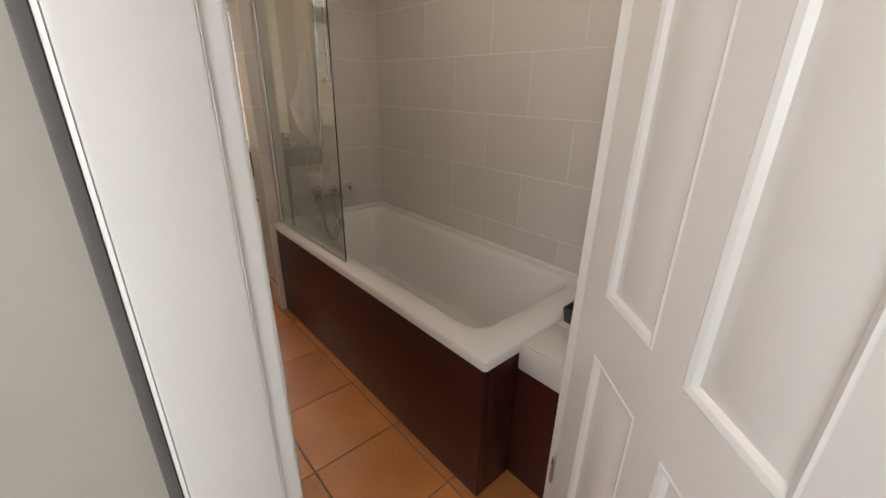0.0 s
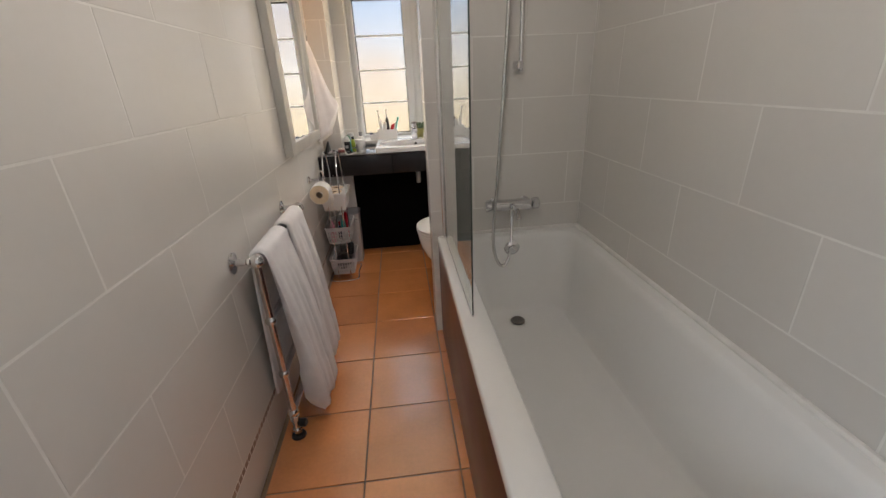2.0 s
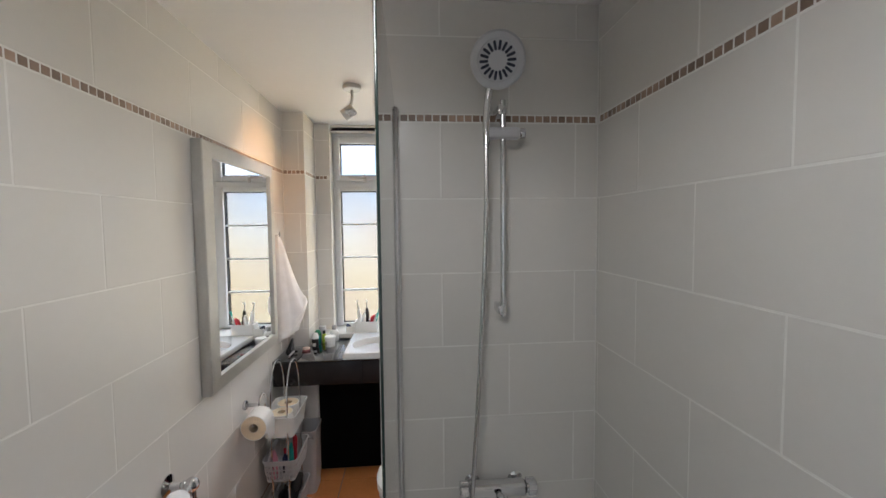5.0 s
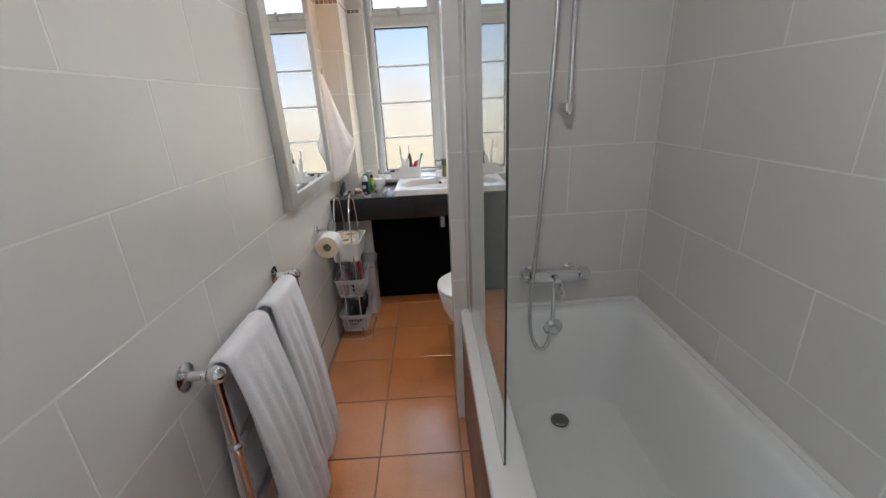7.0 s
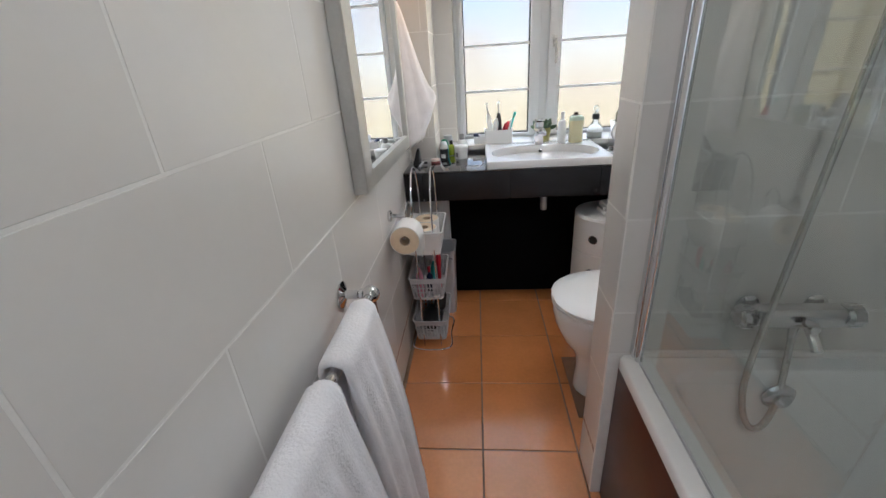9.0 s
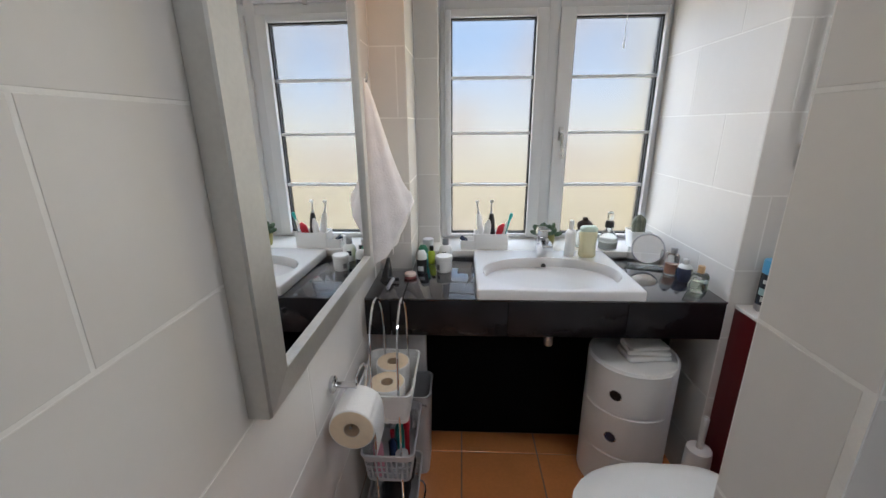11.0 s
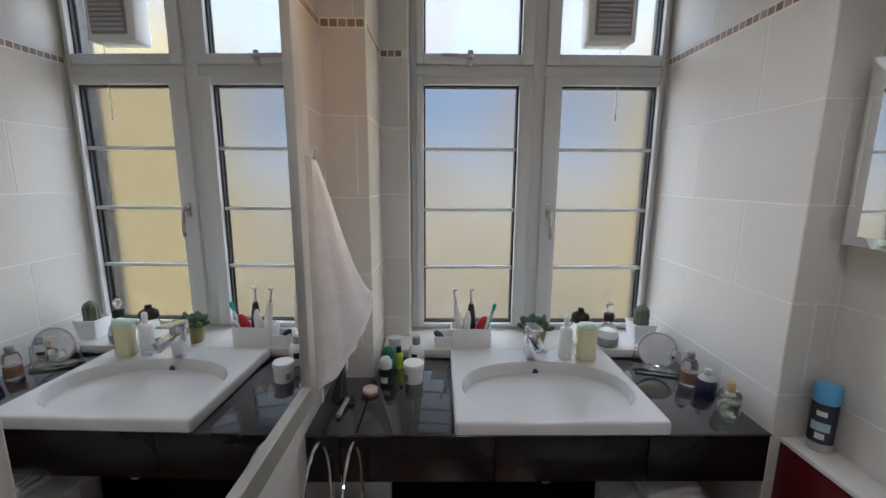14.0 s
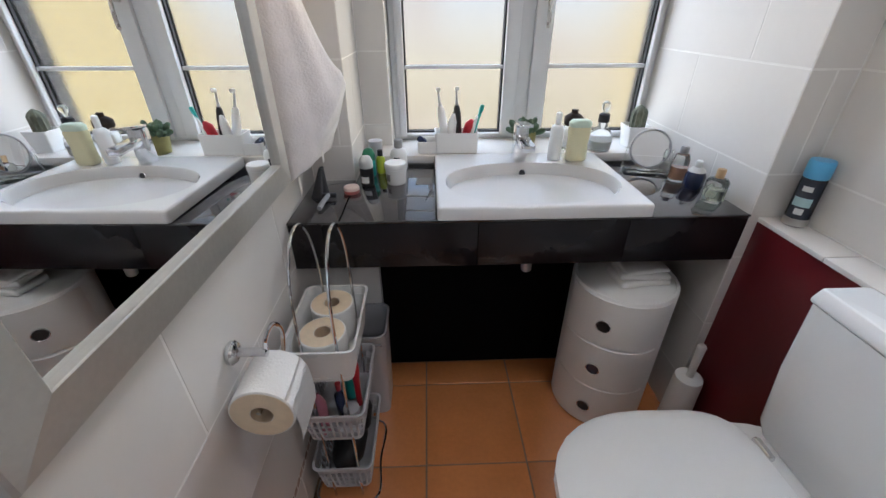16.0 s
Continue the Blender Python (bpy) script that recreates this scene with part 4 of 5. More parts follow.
for y in (RY0, RY1):
    part("post", rod((RXX, y, 0.02), (RXX, y, 0.752), 0.0125), M_WARM_CHROME, rail)
    for z in (0.752, 0.53, 0.305, 0.12):
        r = 0.024 if z > 0.7 else 0.02
        part("ball_joint", lathe([(r * math.sin(math.pi * k / 8), r * -math.cos(math.pi * k / 8)) for k in range(9)], (RXX, y, z), seg=16), M_CHROME, rail)
    part("wall_bracket", lathe([(0, 0.001), (0.034, 0.001), (0.035, 0.005), (0.024, 0.009), (0.012, 0.014), (0.011, 0.045), (0.015, 0.05), (0.015, 0.058), (0.012, 0.062), (0.012, 0.085)], (0, y, 0.752), (1, 0, 0)), M_CHROME, rail)
for z in (0.752, 0.53, 0.305, 0.12):
    part("cross_bar", rod((RXX, RY0, z), (RXX, RY1, z), 0.0125), M_CHROME, rail)
valve = part("valve", lathe([(0.016, 0), (0.018, 0.01), (0.013, 0.02), (0.013, 0.05), (0.018, 0.055), (0.018, 0.075), (0.012, 0.08)], (RXX, RY0, 0.03)), M_CHROME, rail)
part("valve_knob", lathe([(0, 0), (0.014, 0), (0.016, 0.006), (0.016, 0.022), (0.012, 0.027), (0, 0.027)], (RXX + 0.014, RY0, 0.065), (1, -0.2, 0.1)), M_BPLAS, valve, "black valve knob")
part("pipe_collar", lathe([(0.028, 0.0015), (0.026, 0.008), (0.014, 0.012), (0.013, 0.02)], (RXX, RY0, 0)), M_BPLAS, rail)
part("pipe_collar", lathe([(0.028, 0.0015), (0.026, 0.008), (0.014, 0.012), (0.013, 0.02)], (RXX, RY1, 0)), M_CHROME, rail)


def draped_towel(y0, y1, front_z, back_z, seed, out, label):
    """A folded towel over the top bar: a thick inverted U, with folds that open downwards."""
    t = thing("towel", (RXX, (y0 + y1) / 2, 0.75), label, "towel", "towels on the rail")
    bm = bmesh.new()
    rnd = random.Random(seed)
    ph = [rnd.uniform(0, 6.28) for _ in range(4)]
    ny, rings = 44, []
    for i in range(ny + 1):
        s = i / ny
        y = y0 + (y1 - y0) * s
        edge = min(s, 1 - s) * ny
        thick = 1.0 if edge >= 3 else (0.35, 0.7, 0.9)[int(edge)] if edge < 3 else 1.0
        fold = 0.55 * math.sin(s * 2.6 * 2 * math.pi + ph[0]) + 0.38 * math.sin(s * 4.7 * 2 * math.pi + ph[1])
        mid = []
        for k in range(13):      # up the back
            u = k / 12
            z = back_z + (0.745 - back_z) * u + 0.004 * math.sin(7 * s + ph[2])
            mid.append((0.026 + 0.024 * u, z, 0.010))
        for k in range(1, 8):    # over the bar
            a = math.pi * (1 - k / 8)
            mid.append((RXX + 0.026 * math.cos(a), 0.748 + 0.025 * math.sin(a), 0.0105))
        zf = front_z + 0.014 * math.sin(4.5 * s + ph[3])
        for k in range(17):      # down the front
            u = k / 16
            z = 0.745 + (zf - 0.745) * u
            x = RXX + 0.025 + (0.022 + out) * u ** 0.9 + 0.016 * fold * u ** 0.5 + 0.012 * math.sin(math.pi * u)
            w = 0.0105 + 0.015 * u ** 0.7 + (0.005 if u > 0.8 else 0.0)
            mid.append((x, z, w))
        P = [Vector((a, 0, b)) for a, b, _ in mid]
        outer, inner = [], []
        for k, (a, b, w) in enumerate(mid):
            d = P[min(k + 1, len(P) - 1)] - P[max(k - 1, 0)]
            n = Vector((-d.z, 0, d.x)).normalized()
            wv = w * thick
            outer.append(P[k] + n * wv)
            inner.append(P[k] - n * wv * (1.0 + 0.7 * min(1.0, (k - 20) / 6) if k > 20 else 0.6))
        down = (P[-1] - P[-2]).normalized()
        tip = P[-1] + down * mid[-1][2] * 1.25
        rim0, rim1 = outer[-1] * 0.8 + tip * 0.2 + down * mid[-1][2] * 0.55, inner[-1] * 0.8 + tip * 0.2 + down * mid[-1][2] * 0.55
        ring_pts = outer + [rim0, tip, rim1] + inner[::-1]
        shift = 0.010 * math.sin(2.2 * s + ph[1])
        rings.append([bm.verts.new((max(p.x, 0.006), y + shift * max(0.0, 0.7 - p.z) * (1 if p.x > RXX else 0.3), p.z)) for p in ring_pts])
    skin(bm, rings)
    bm.faces.new(rings[0]), bm.faces.new(rings[-1])
    part("cloth", bm, M_TOWEL, t, "", 80)
    return t


draped_towel(1.500, 1.752, 0.115, 0.19, 4, 0.048, "thick folded white terry towel draped over the chrome rail")
draped_towel(1.790, 2.020, 0.125, 0.24, 9, 0.034, "thick folded white terry towel draped over the chrome rail")

# towel on a hook beside the big mirror
hook = thing("towel_hook", (0, 3.165, 1.52), "small chrome wall hook", "hook")
part("plate", lathe([(0, 0.0005), (0.014, 0.0005), (0.015, 0.004), (0.006, 0.008)], (0, 3.165, 1.53), (1, 0, 0)), M_CHROME, hook)
part("prong", tube([(0.004, 3.165, 1.53), (0.025, 3.165, 1.522), (0.036, 3.165, 1.535), (0.036, 3.165, 1.553)], 0.004, 8), M_CHROME, hook)
hung = thing("hand_towel", (0.05, 3.19, 1.2), "white terry hand towel hanging from a wall hook by its corner", "towel")
bm = bmesh.new()
rings = []
NA, NS = 40, 26
for j in range(NS + 1):
    s = j / NS
    row = []
    for i in range(NA + 1):
        a = math.pi * i / NA
        g = s ** 0.75
        wy = 0.014 + 0.100 * g
        wx = 0.012 + 0.128 * g
        fold = 1 + 0.10 * math.sin(5 * a + 0.6) * g + 0.05 * math.sin(11 * a + 2.0) * g
        x = 0.028 + (wx - 0.012) * math.sin(a) * fold * (0.75 + 0.25 * math.sin(a))
        y = 3.170 + 0.05 * g - wy * math.cos(a) * (1 + 0.05 * math.sin(7 * a))
        zb = 0.885 + 0.235 * min(1.0, max(0.0, (x - 0.02) / 0.14)) ** 1.7 + 0.06 * max(0.0, -math.cos(a) * -1 - 0.2) * 0.5
        z = 1.535 + (zb - 1.535) * s + 0.012 * math.sin(9 * a) * s * s
        row.append(bm.verts.new((max(0.007, x if 0 < i < NA else 0.012 + 0.008 * s), y, z)))
    rings.append(row)
skin(bm, rings, closed=False)
bm.faces.new(rings[-1])
for j in range(NS):
    bm.faces.new((rings[j][0], rings[j][-1], rings[j + 1][-1], rings[j + 1][0]))
part("cloth", bm, M_TOWEL, hung, "", 80)
part("loop_tag", box(0.088, 0.0895, 3.19, 3.205, 0.935, 1.0, 0.0005, 1), M_PAPER, hung, "white cloth tag")
part("loop_tag", box(0.03, 0.0315, 3.14, 3.155, 0.862, 0.91, 0.0005, 1), M_PAPER, hung, "white cloth tag")


# ---- toilet paper ----
def paper_roll(at, axis, r, length, core, parent):
    prof = [(core, 0.001), (r - 0.002, 0.0), (r, 0.002), (r, length - 0.002), (r - 0.002, length), (core, length - 0.001)]
    roll = part("paper", lathe(prof, at, axis, 40), M_PAPER, parent)
    for h0, h1 in ((-0.0006, 0.0004), (length - 0.0004, length + 0.0006)):
        part("paper_edge", lathe([(core + 0.001, h0), (core + 0.001, h1), (r - 0.0035, h1), (r - 0.0035, h0), (core + 0.001, h0)], at, axis, 40), M_PAPER_END, parent, "tan cut edges of the wound paper")
    part("cardboard_core", lathe([(core - 0.0012, 0.0005), (core, 0.0), (core, length), (core - 0.0012, length - 0.0005), (core - 0.0012, 0.0005)], at, axis, 28), M_CARD, parent, "brown cardboard core")
    return roll


holder = thing("toilet_roll_holder", (0, 2.62, 0.80), "chrome toilet roll holder fixed to the wall", "roll holder")
part("rose", lathe([(0, 0.001), (0.020, 0.001), (0.0225, 0.003), (0.0225, 0.010), (0.019, 0.014), (0.010, 0.016), (0.0085, 0.020), (0.0085, 0.062), (0.0095, 0.064), (0.0095, 0.070), (0, 0.072)], (0, 2.678, 0.745), (1, 0.0, 0.0)), M_CHROME, holder)
part("wire_arm", tube([(0.066, 2.678, 0.745), (0.072, 2.682, 0.775), (0.082, 2.70, 0.792), (0.088, 2.716, 0.765), (0.080, 2.718, 0.71), (0.072, 2.705, 0.687), (0.072, 2.65, 0.685), (0.072, 2.59, 0.685)], 0.0042, 8), M_CHROME, holder)
tp = thing("toilet_roll", (0.072, 2.65, 0.66), "full white toilet paper roll hanging on the chrome holder", "toilet roll")
paper_roll((0.072, 2.597, 0.672), (0, 1, 0), 0.058, 0.103, 0.02, tp)
bm = bmesh.new()
tail = [[bm.verts.new((x, y, z)) for y in (2.599, 2.632, 2.665, 2.698)] for x, z in ((0.118, 0.71), (0.129, 0.685), (0.1315, 0.66), (0.1325, 0.625), (0.131, 0.595))]
skin(bm, tail, closed=False)
r = bmesh.ops.solidify(bm, geom=bm.faces[:], thickness=0.0008)
part("loose_sheet", bm, M_PAPER, tp)

# ---- basket stand ----
stand = thing("basket_stand", (0.11, 2.93, 0), "chrome wire stand with three white plastic baskets", "basket stand")
for x in (0.070, 0.152):
    part("wire_loop", tube([(x, 2.815, 0.008), (x, 2.818, 0.3), (x, 2.82, 0.62), (x, 2.835, 0.765), (x, 2.88, 0.846), (x, 2.935, 0.868), (x, 2.99, 0.846), (x, 3.035, 0.765), (x, 3.05, 0.62), (x, 3.052, 0.3), (x, 3.055, 0.008)], 0.0038, 8), M_CHROME, stand)
part("base_wire", tube([(0.025, 2.80, 0.006), (0.19, 2.80, 0.006), (0.195, 2.93, 0.006), (0.19, 3.065, 0.006), (0.025, 3.065, 0.006), (0.02, 2.93, 0.006)], 0.0035, 8, loop=True), M_CHROME, stand)


def basket(z0, depth, lattice):
    cx, cy, hx, hy = 0.108, 2.935, 0.071, 0.118
    bk = part("basket", loft([(rrect(cx, cy, hx, hy, 0.018, 4), z0), (rrect(cx, cy, hx + 0.001, hy + 0.001, 0.018, 4), z0 + 0.012),
                              (rrect(cx, cy, hx - 0.001, hy - 0.001, 0.017, 4), z0 + 0.012), (rrect(cx, cy, hx - 0.002, hy - 0.002, 0.017, 4), z0 + 0.003)]), M_TPLAS if lattice else M_WPLAS, stand, "translucent white plastic basket", 40)
    top = z0 + depth
    part("rim", loft([(rrect(cx, cy, hx + 0.010, hy + 0.010, 0.02, 4), top - 0.022), (rrect(cx, cy, hx + 0.0135, hy + 0.0135, 0.02, 4), top), (rrect(cx, cy, hx + 0.017, hy + 0.017, 0.022, 4), top + 0.001),
                      (rrect(cx, cy, hx + 0.017, hy + 0.017, 0.022, 4), top + 0.005), (rrect(cx, cy, hx + 0.011, hy + 0.011, 0.019, 4), top + 0.005), (rrect(cx, cy, hx + 0.008, hy + 0.008, 0.018, 4), top - 0.022), (rrect(cx, cy, hx + 0.010, hy + 0.010, 0.02, 4), top - 0.022)], cap0=False, cap1=False), M_TPLAS if lattice else M_WPLAS, bk)
    bm = bmesh.new()
    if lattice:
        a0, a1 = rrect(cx, cy, hx, hy, 0.018, 4), rrect(cx, cy, hx + 0.009, hy + 0.009, 0.02, 4)
        n = 46

        def at(outline, f):
            pts = [Vector((x, y, 0)) for x, y in outline]
            lens = [(pts[(i + 1) % len(pts)] - pts[i]).length for i in range(len(pts))]
            d = f * sum(lens)
            for i, l in enumerate(lens):
                if d <= l:
                    return pts[i].lerp(pts[(i + 1) % len(pts)], d / max(l, 1e-9))
                d -= l
            return pts[0]
        for k in range(n):
            p, q = at(a0, k / n), at(a1, k / n)
            p.z, q.z = z0 + 0.01, top - 0.018
            rod(p, q, 0.0032, seg=6, bm=bm)
        for f in (0.36, 0.66):
            o = rrect(cx, cy, hx + 0.009 * f, hy + 0.009 * f, 0.019, 4)
            tube([(x, y, z0 + 0.01 + (depth - 0.03) * f) for x, y in o], 0.003, 6, bm, 1, loop=True)
    else:
        loft([(rrect(cx, cy, hx, hy, 0.018, 4), z0 + 0.010), (rrect(cx, cy, hx + 0.009, hy + 0.009, 0.02, 4), top - 0.02), (rrect(cx, cy, hx + 0.0075, hy + 0.0075, 0.019, 4), top - 0.02), (rrect(cx, cy, hx - 0.0015, hy - 0.0015, 0.017, 4), z0 + 0.010)], bm, False, False)
    part("lattice" if lattice else "side", bm, M_TPLAS if lattice else M_WPLAS, bk)


basket(0.505, 0.105, False)
basket(0.275, 0.11, True)
basket(0.045, 0.11, True)
for y, r in ((2.872, 0.0565), (2.988, 0.0565)):
    spare = thing("spare_toilet_roll", (0.108, y, 0.51), "spare white toilet roll standing in the top basket", "toilet roll", "spare toilet rolls")
    paper_roll((0.108, y, 0.5095), (0, 0, 1), r, 0.108, 0.02, spare)

M_RED = mat("red_plastic", (0.45, 0.015, 0.03), 0.3)
M_PINK = mat("pink_plastic", (0.55, 0.22, 0.30), 0.35)
M_TEAL = mat("teal_plastic", (0.03, 0.36, 0.33), 0.3)
M_GREEN = mat("green_liquid", (0.02, 0.30, 0.05), 0.15, coat=0.5)
M_BLUE = mat("deep_blue_glass", (0.012, 0.02, 0.06), 0.12, coat=0.5)
M_NAVY = mat("navy_can", (0.03, 0.035, 0.05), 0.25, metal=0.3)
M_LBLUE = mat("light_blue_cap", (0.12, 0.42, 0.72), 0.35)
M_GREY = mat("grey_plastic", (0.28, 0.28, 0.29), 0.4)
M_LGREY = mat("pale_grey_print", (0.60, 0.61, 0.60), 0.5)
M_YEL = mat("pale_yellow_soap", (0.70, 0.66, 0.42), 0.15, coat=0.4)
M_OLIVE = mat("olive_glazed_pot", (0.20, 0.18, 0.05), 0.35, vary=0.2, scale=30)
M_LEAF = mat("succulent_leaf", (0.05, 0.09, 0.045), 0.55, vary=0.3, scale=60)
M_CACTUS = mat("cactus_skin", (0.13, 0.14, 0.10), 0.7, vary=0.3, scale=80, bump=0.5, bump_scale=200)
M_SOIL = mat("dark_soil", (0.03, 0.02, 0.015), 0.95, bump=0.6, bump_scale=150)
M_AMBER = mat("peach_perfume", (0.55, 0.30, 0.20), 0.1, coat=0.5)
M_WOOD = mat("pale_wood_cap", (0.50, 0.33, 0.17), 0.5, vary=0.2, scale=40)


def small_bottle(name, label, at, profile, body_mat, caps=(), prints=(), axis=(0, 0, 1), category="bottle", group=""):
    """A turned bottle; caps: (name, profile, material, label); prints: (r, z0, z1, half angle, facing, material)."""
    t = thing(name, at, label, category, group)
    body = part("body", lathe(profile, at, axis, 28), body_mat, t, "", 50)
    for nm, prof, m, lb in caps:
        part(nm, lathe(prof, at, axis, 24), m, t, lb, 50)
    for r, z0, z1, half, facing, m in prints:
        bm = bmesh.new()
        rows = []
        for z in (z0, z1):
            rows.append([bm.verts.new((at[0] + r * math.cos(facing + half * (k / 5 - 1)), at[1] + r * math.sin(facing + half * (k / 5 - 1)), at[2] + z)) for k in range(11)])
        skin(bm, rows, closed=False)
        part("label_print", bm, m, body)
    return t


FRONT = -math.pi / 2 - 0.2
# middle and low basket
small_bottle("cosmetic_tube", "slim pink cosmetic tube standing in the middle basket", (0.072, 2.845, 0.279), [(0, 0), (0.016, 0.0), (0.018, 0.01), (0.017, 0.11), (0.004, 0.15), (0, 0.15)], M_PINK, category="tube")
small_bottle("red_brush_handle", "red plastic brush handle standing in the middle basket", (0.155, 2.93, 0.279), [(0, 0), (0.008, 0), (0.009, 0.1), (0.012, 0.13), (0.012, 0.165), (0.006, 0.18), (0, 0.18)], M_RED, category="brush")
small_bottle("clear_jar", "small clear plastic jar in the middle basket", (0.145, 2.87, 0.279), [(0, 0), (0.02, 0), (0.022, 0.005), (0.022, 0.06), (0.015, 0.065), (0, 0.066)], M_TPLAS, category="jar")
small_bottle("dark_bottle", "small dark bottle lying among things in the basket", (0.11, 2.90, 0.279), [(0, 0), (0.014, 0), (0.015, 0.08), (0.006, 0.09), (0.006, 0.11), (0, 0.11)], M_BLUE, [("cap", [(0.007, 0.1), (0.008, 0.125), (0, 0.126)], M_RED, "red cap")])
small_bottle("teal_tube", "teal and white tube in the middle basket", (0.125, 2.96, 0.279), [(0, 0), (0.015, 0), (0.016, 0.09), (0.004, 0.125), (0, 0.125)], M_TEAL, category="tube")
dryer = thing("hair_brush", (0.12, 2.93, 0.05), "black bristled hair brush in the lowest basket", "brush")
bm = tube([(0.08, 2.86, 0.07), (0.11, 2.90, 0.10), (0.14, 2.95, 0.15), (0.155, 3.0, 0.21)], 0.011, 10)
part("handle", bm, M_BPLAS, dryer)
part("bristle_head", lathe([(0, 0), (0.022, 0.004), (0.03, 0.02), (0.03, 0.08), (0.022, 0.095), (0, 0.1)], (0.14, 2.95, 0.13), (0.1, 0.45, 0.85)), M_BPLAS, dryer)
bag = thing("dark_pouch", (0.1, 2.9, 0.05), "crumpled black wash pouch in the lowest basket", "pouch")
bm = bmesh.new()
bmesh.ops.create_icosphere(bm, subdivisions=3, radius=1.0)
for v in bm.verts:
    n = noise.noise(v.co * 2.1) * 0.25
    v.co = Vector((0.105 + v.co.x * 0.052 * (1 + n), 2.925 + v.co.y * 0.095 * (1 + n), 0.105 + v.co.z * 0.052 * (1 + n)))
part("pouch", bm, M_BPLAS, bag, "", 60)

# waste bin behind the stand
bin_ = thing("waste_bin", (0.15, 3.19, 0), "translucent white plastic waste bin under the counter", "bin")
part("bucket", loft([(rrect(0.152, 3.185, 0.060, 0.075, 0.025, 5), 0.001), (rrect(0.152, 3.185, 0.068, 0.085, 0.03, 5), 0.37), (rrect(0.152, 3.185, 0.073, 0.09, 0.032, 5), 0.378), (rrect(0.152, 3.185, 0.073, 0.09, 0.032, 5), 0.386), (rrect(0.152, 3.185, 0.066, 0.083, 0.03, 5), 0.384), (rrect(0.152, 3.185, 0.058, 0.073, 0.025, 5), 0.02)]), M_TPLAS, bin_, "", 45)
part("grip", tube([(0.20, 3.112, 0.33), (0.205, 3.104, 0.345), (0.17, 3.099, 0.35), (0.135, 3.104, 0.345), (0.14, 3.112, 0.33)], 0.004, 8), M_GREY, bin_)

# ---- drum drawers, cloth, brush ----
drum = thing("drum_cabinet", (1.0, 3.175, 0), "round white plastic drum cabinet with three sliding doors", "cabinet")
DC, DR = (1.0, 3.172), 0.160
part("shell", lathe([(0, 0.002), (DR - 0.006, 0.002), (DR, 0.008), (DR, 0.552), (DR - 0.004, 0.558), (DR - 0.012, 0.560), (DR - 0.014, 0.556), (0, 0.555)], (*DC, 0), seg=64), M_WPLAS, drum, "", 40)
for k in range(3):
    z0, z1 = 0.018 + 0.181 * k, 0.189 + 0.181 * k
    door = bmesh.new()
    rows = []
    for z, r in ((z0, DR + 0.0005), (z0 + 0.003, DR + 0.0035), (z1 - 0.003, DR + 0.0035), (z1, DR + 0.0005)):
        rows.append([door.verts.new((DC[0] + r * math.cos(math.radians(-178 + 116 * j / 30)), DC[1] + r * math.sin(math.radians(-178 + 116 * j / 30)), z)) for j in range(31)])
    skin(door, rows, closed=False)
    d = part("sliding_door", door, M_WPLAS, drum)
    a = math.radians(-128)
    c, n = Vector((DC[0] + (DR + 0.005) * math.cos(a), DC[1] + (DR + 0.005) * math.sin(a), (z0 + z1) / 2 - 0.01)), Vector((math.cos(a), math.sin(a), 0))
    part("finger_ring", lathe([(0.0198, -0.001), (0.0225, -0.001), (0.0225, 0.002), (0.021, 0.0032), (0.0198, 0.002)], c, n), M_CHROME, d, "thin chrome ring")
    part("finger_hole", lathe([(0.0192, -0.001), (0.0192, 0.001), (0.017, 0.0012), (0.0165, 0.0006), (0, 0.0005)], c, n), (M_BPLAS, M_BLUE, M_BPLAS)[k], d, "dark round finger hole")
fold = thing("folded_cloths", (1.03, 3.15, 0.555), "loosely folded white cloths on the drum cabinet", "cloth")
for k, (hx, hy, turn, z0, z1) in enumerate(((0.082, 0.052, 6, 0.5565, 0.579), (0.076, 0.049, -3, 0.5795, 0.598), (0.071, 0.045, 9, 0.5985, 0.612))):
    bm = box(-hx, hx, -hy, hy, z0, z1, 0.0085, 3)
    bmesh.ops.subdivide_edges(bm, edges=bm.edges[:], cuts=3, use_grid_fill=True)
    for v in bm.verts:
        n = noise.noise(Vector((v.co.x * 34 + k * 3, v.co.y * 34, v.co.z * 60)))
        v.co.z += 0.004 * n * (1 if v.co.z > z0 + 0.006 else 0)
        v.co.x += 0.006 * noise.noise(v.co * 25 + Vector((k, 0, 0)))
        v.co.y += 0.005 * noise.noise(v.co * 27 + Vector((0, k, 0)))
    bmesh.ops.transform(bm, matrix=Matrix.Translation((1.03, 3.152, 0)) @ Matrix.Rotation(radians(turn), 4, "Z"), verts=bm.verts)
    part("cloth", bm, M_PAPER, fold, "", 60)
brush = thing("toilet_brush", (1.2, 3.01, 0), "white plastic toilet brush in its holder", "toilet brush")
part("holder", lathe([(0, 0.001), (0.046, 0.001), (0.048, 0.006), (0.043, 0.25), (0.041, 0.265), (0.036, 0.268), (0.012, 0.272)], (1.205, 3.005, 0)), M_WPLAS, brush)
part("handle", lathe([(0.011, 0.268), (0.011, 0.30), (0.0125, 0.38), (0.0135, 0.395), (0.010, 0.402), (0, 0.403)], (1.205, 3.005, 0)), M_WPLAS, brush)

# ---- tap ----
tap = thing("basin_tap", (0.682, 3.452, ST), "square chrome basin mixer tap", "tap")
part("column", box(0.660, 0.704, 3.43, 3.475, ST + 0.0005, ST + 0.115, 0.004), M_CHROME, tap)
bm = box(0.662, 0.702, -0.115, 0.0, -0.011, 0.011, 0.003)
bmesh.ops.transform(bm, matrix=Matrix.Translation((0, 3.435, ST + 0.080)) @ Matrix.Rotation(radians(4), 4, "X"), verts=bm.verts)
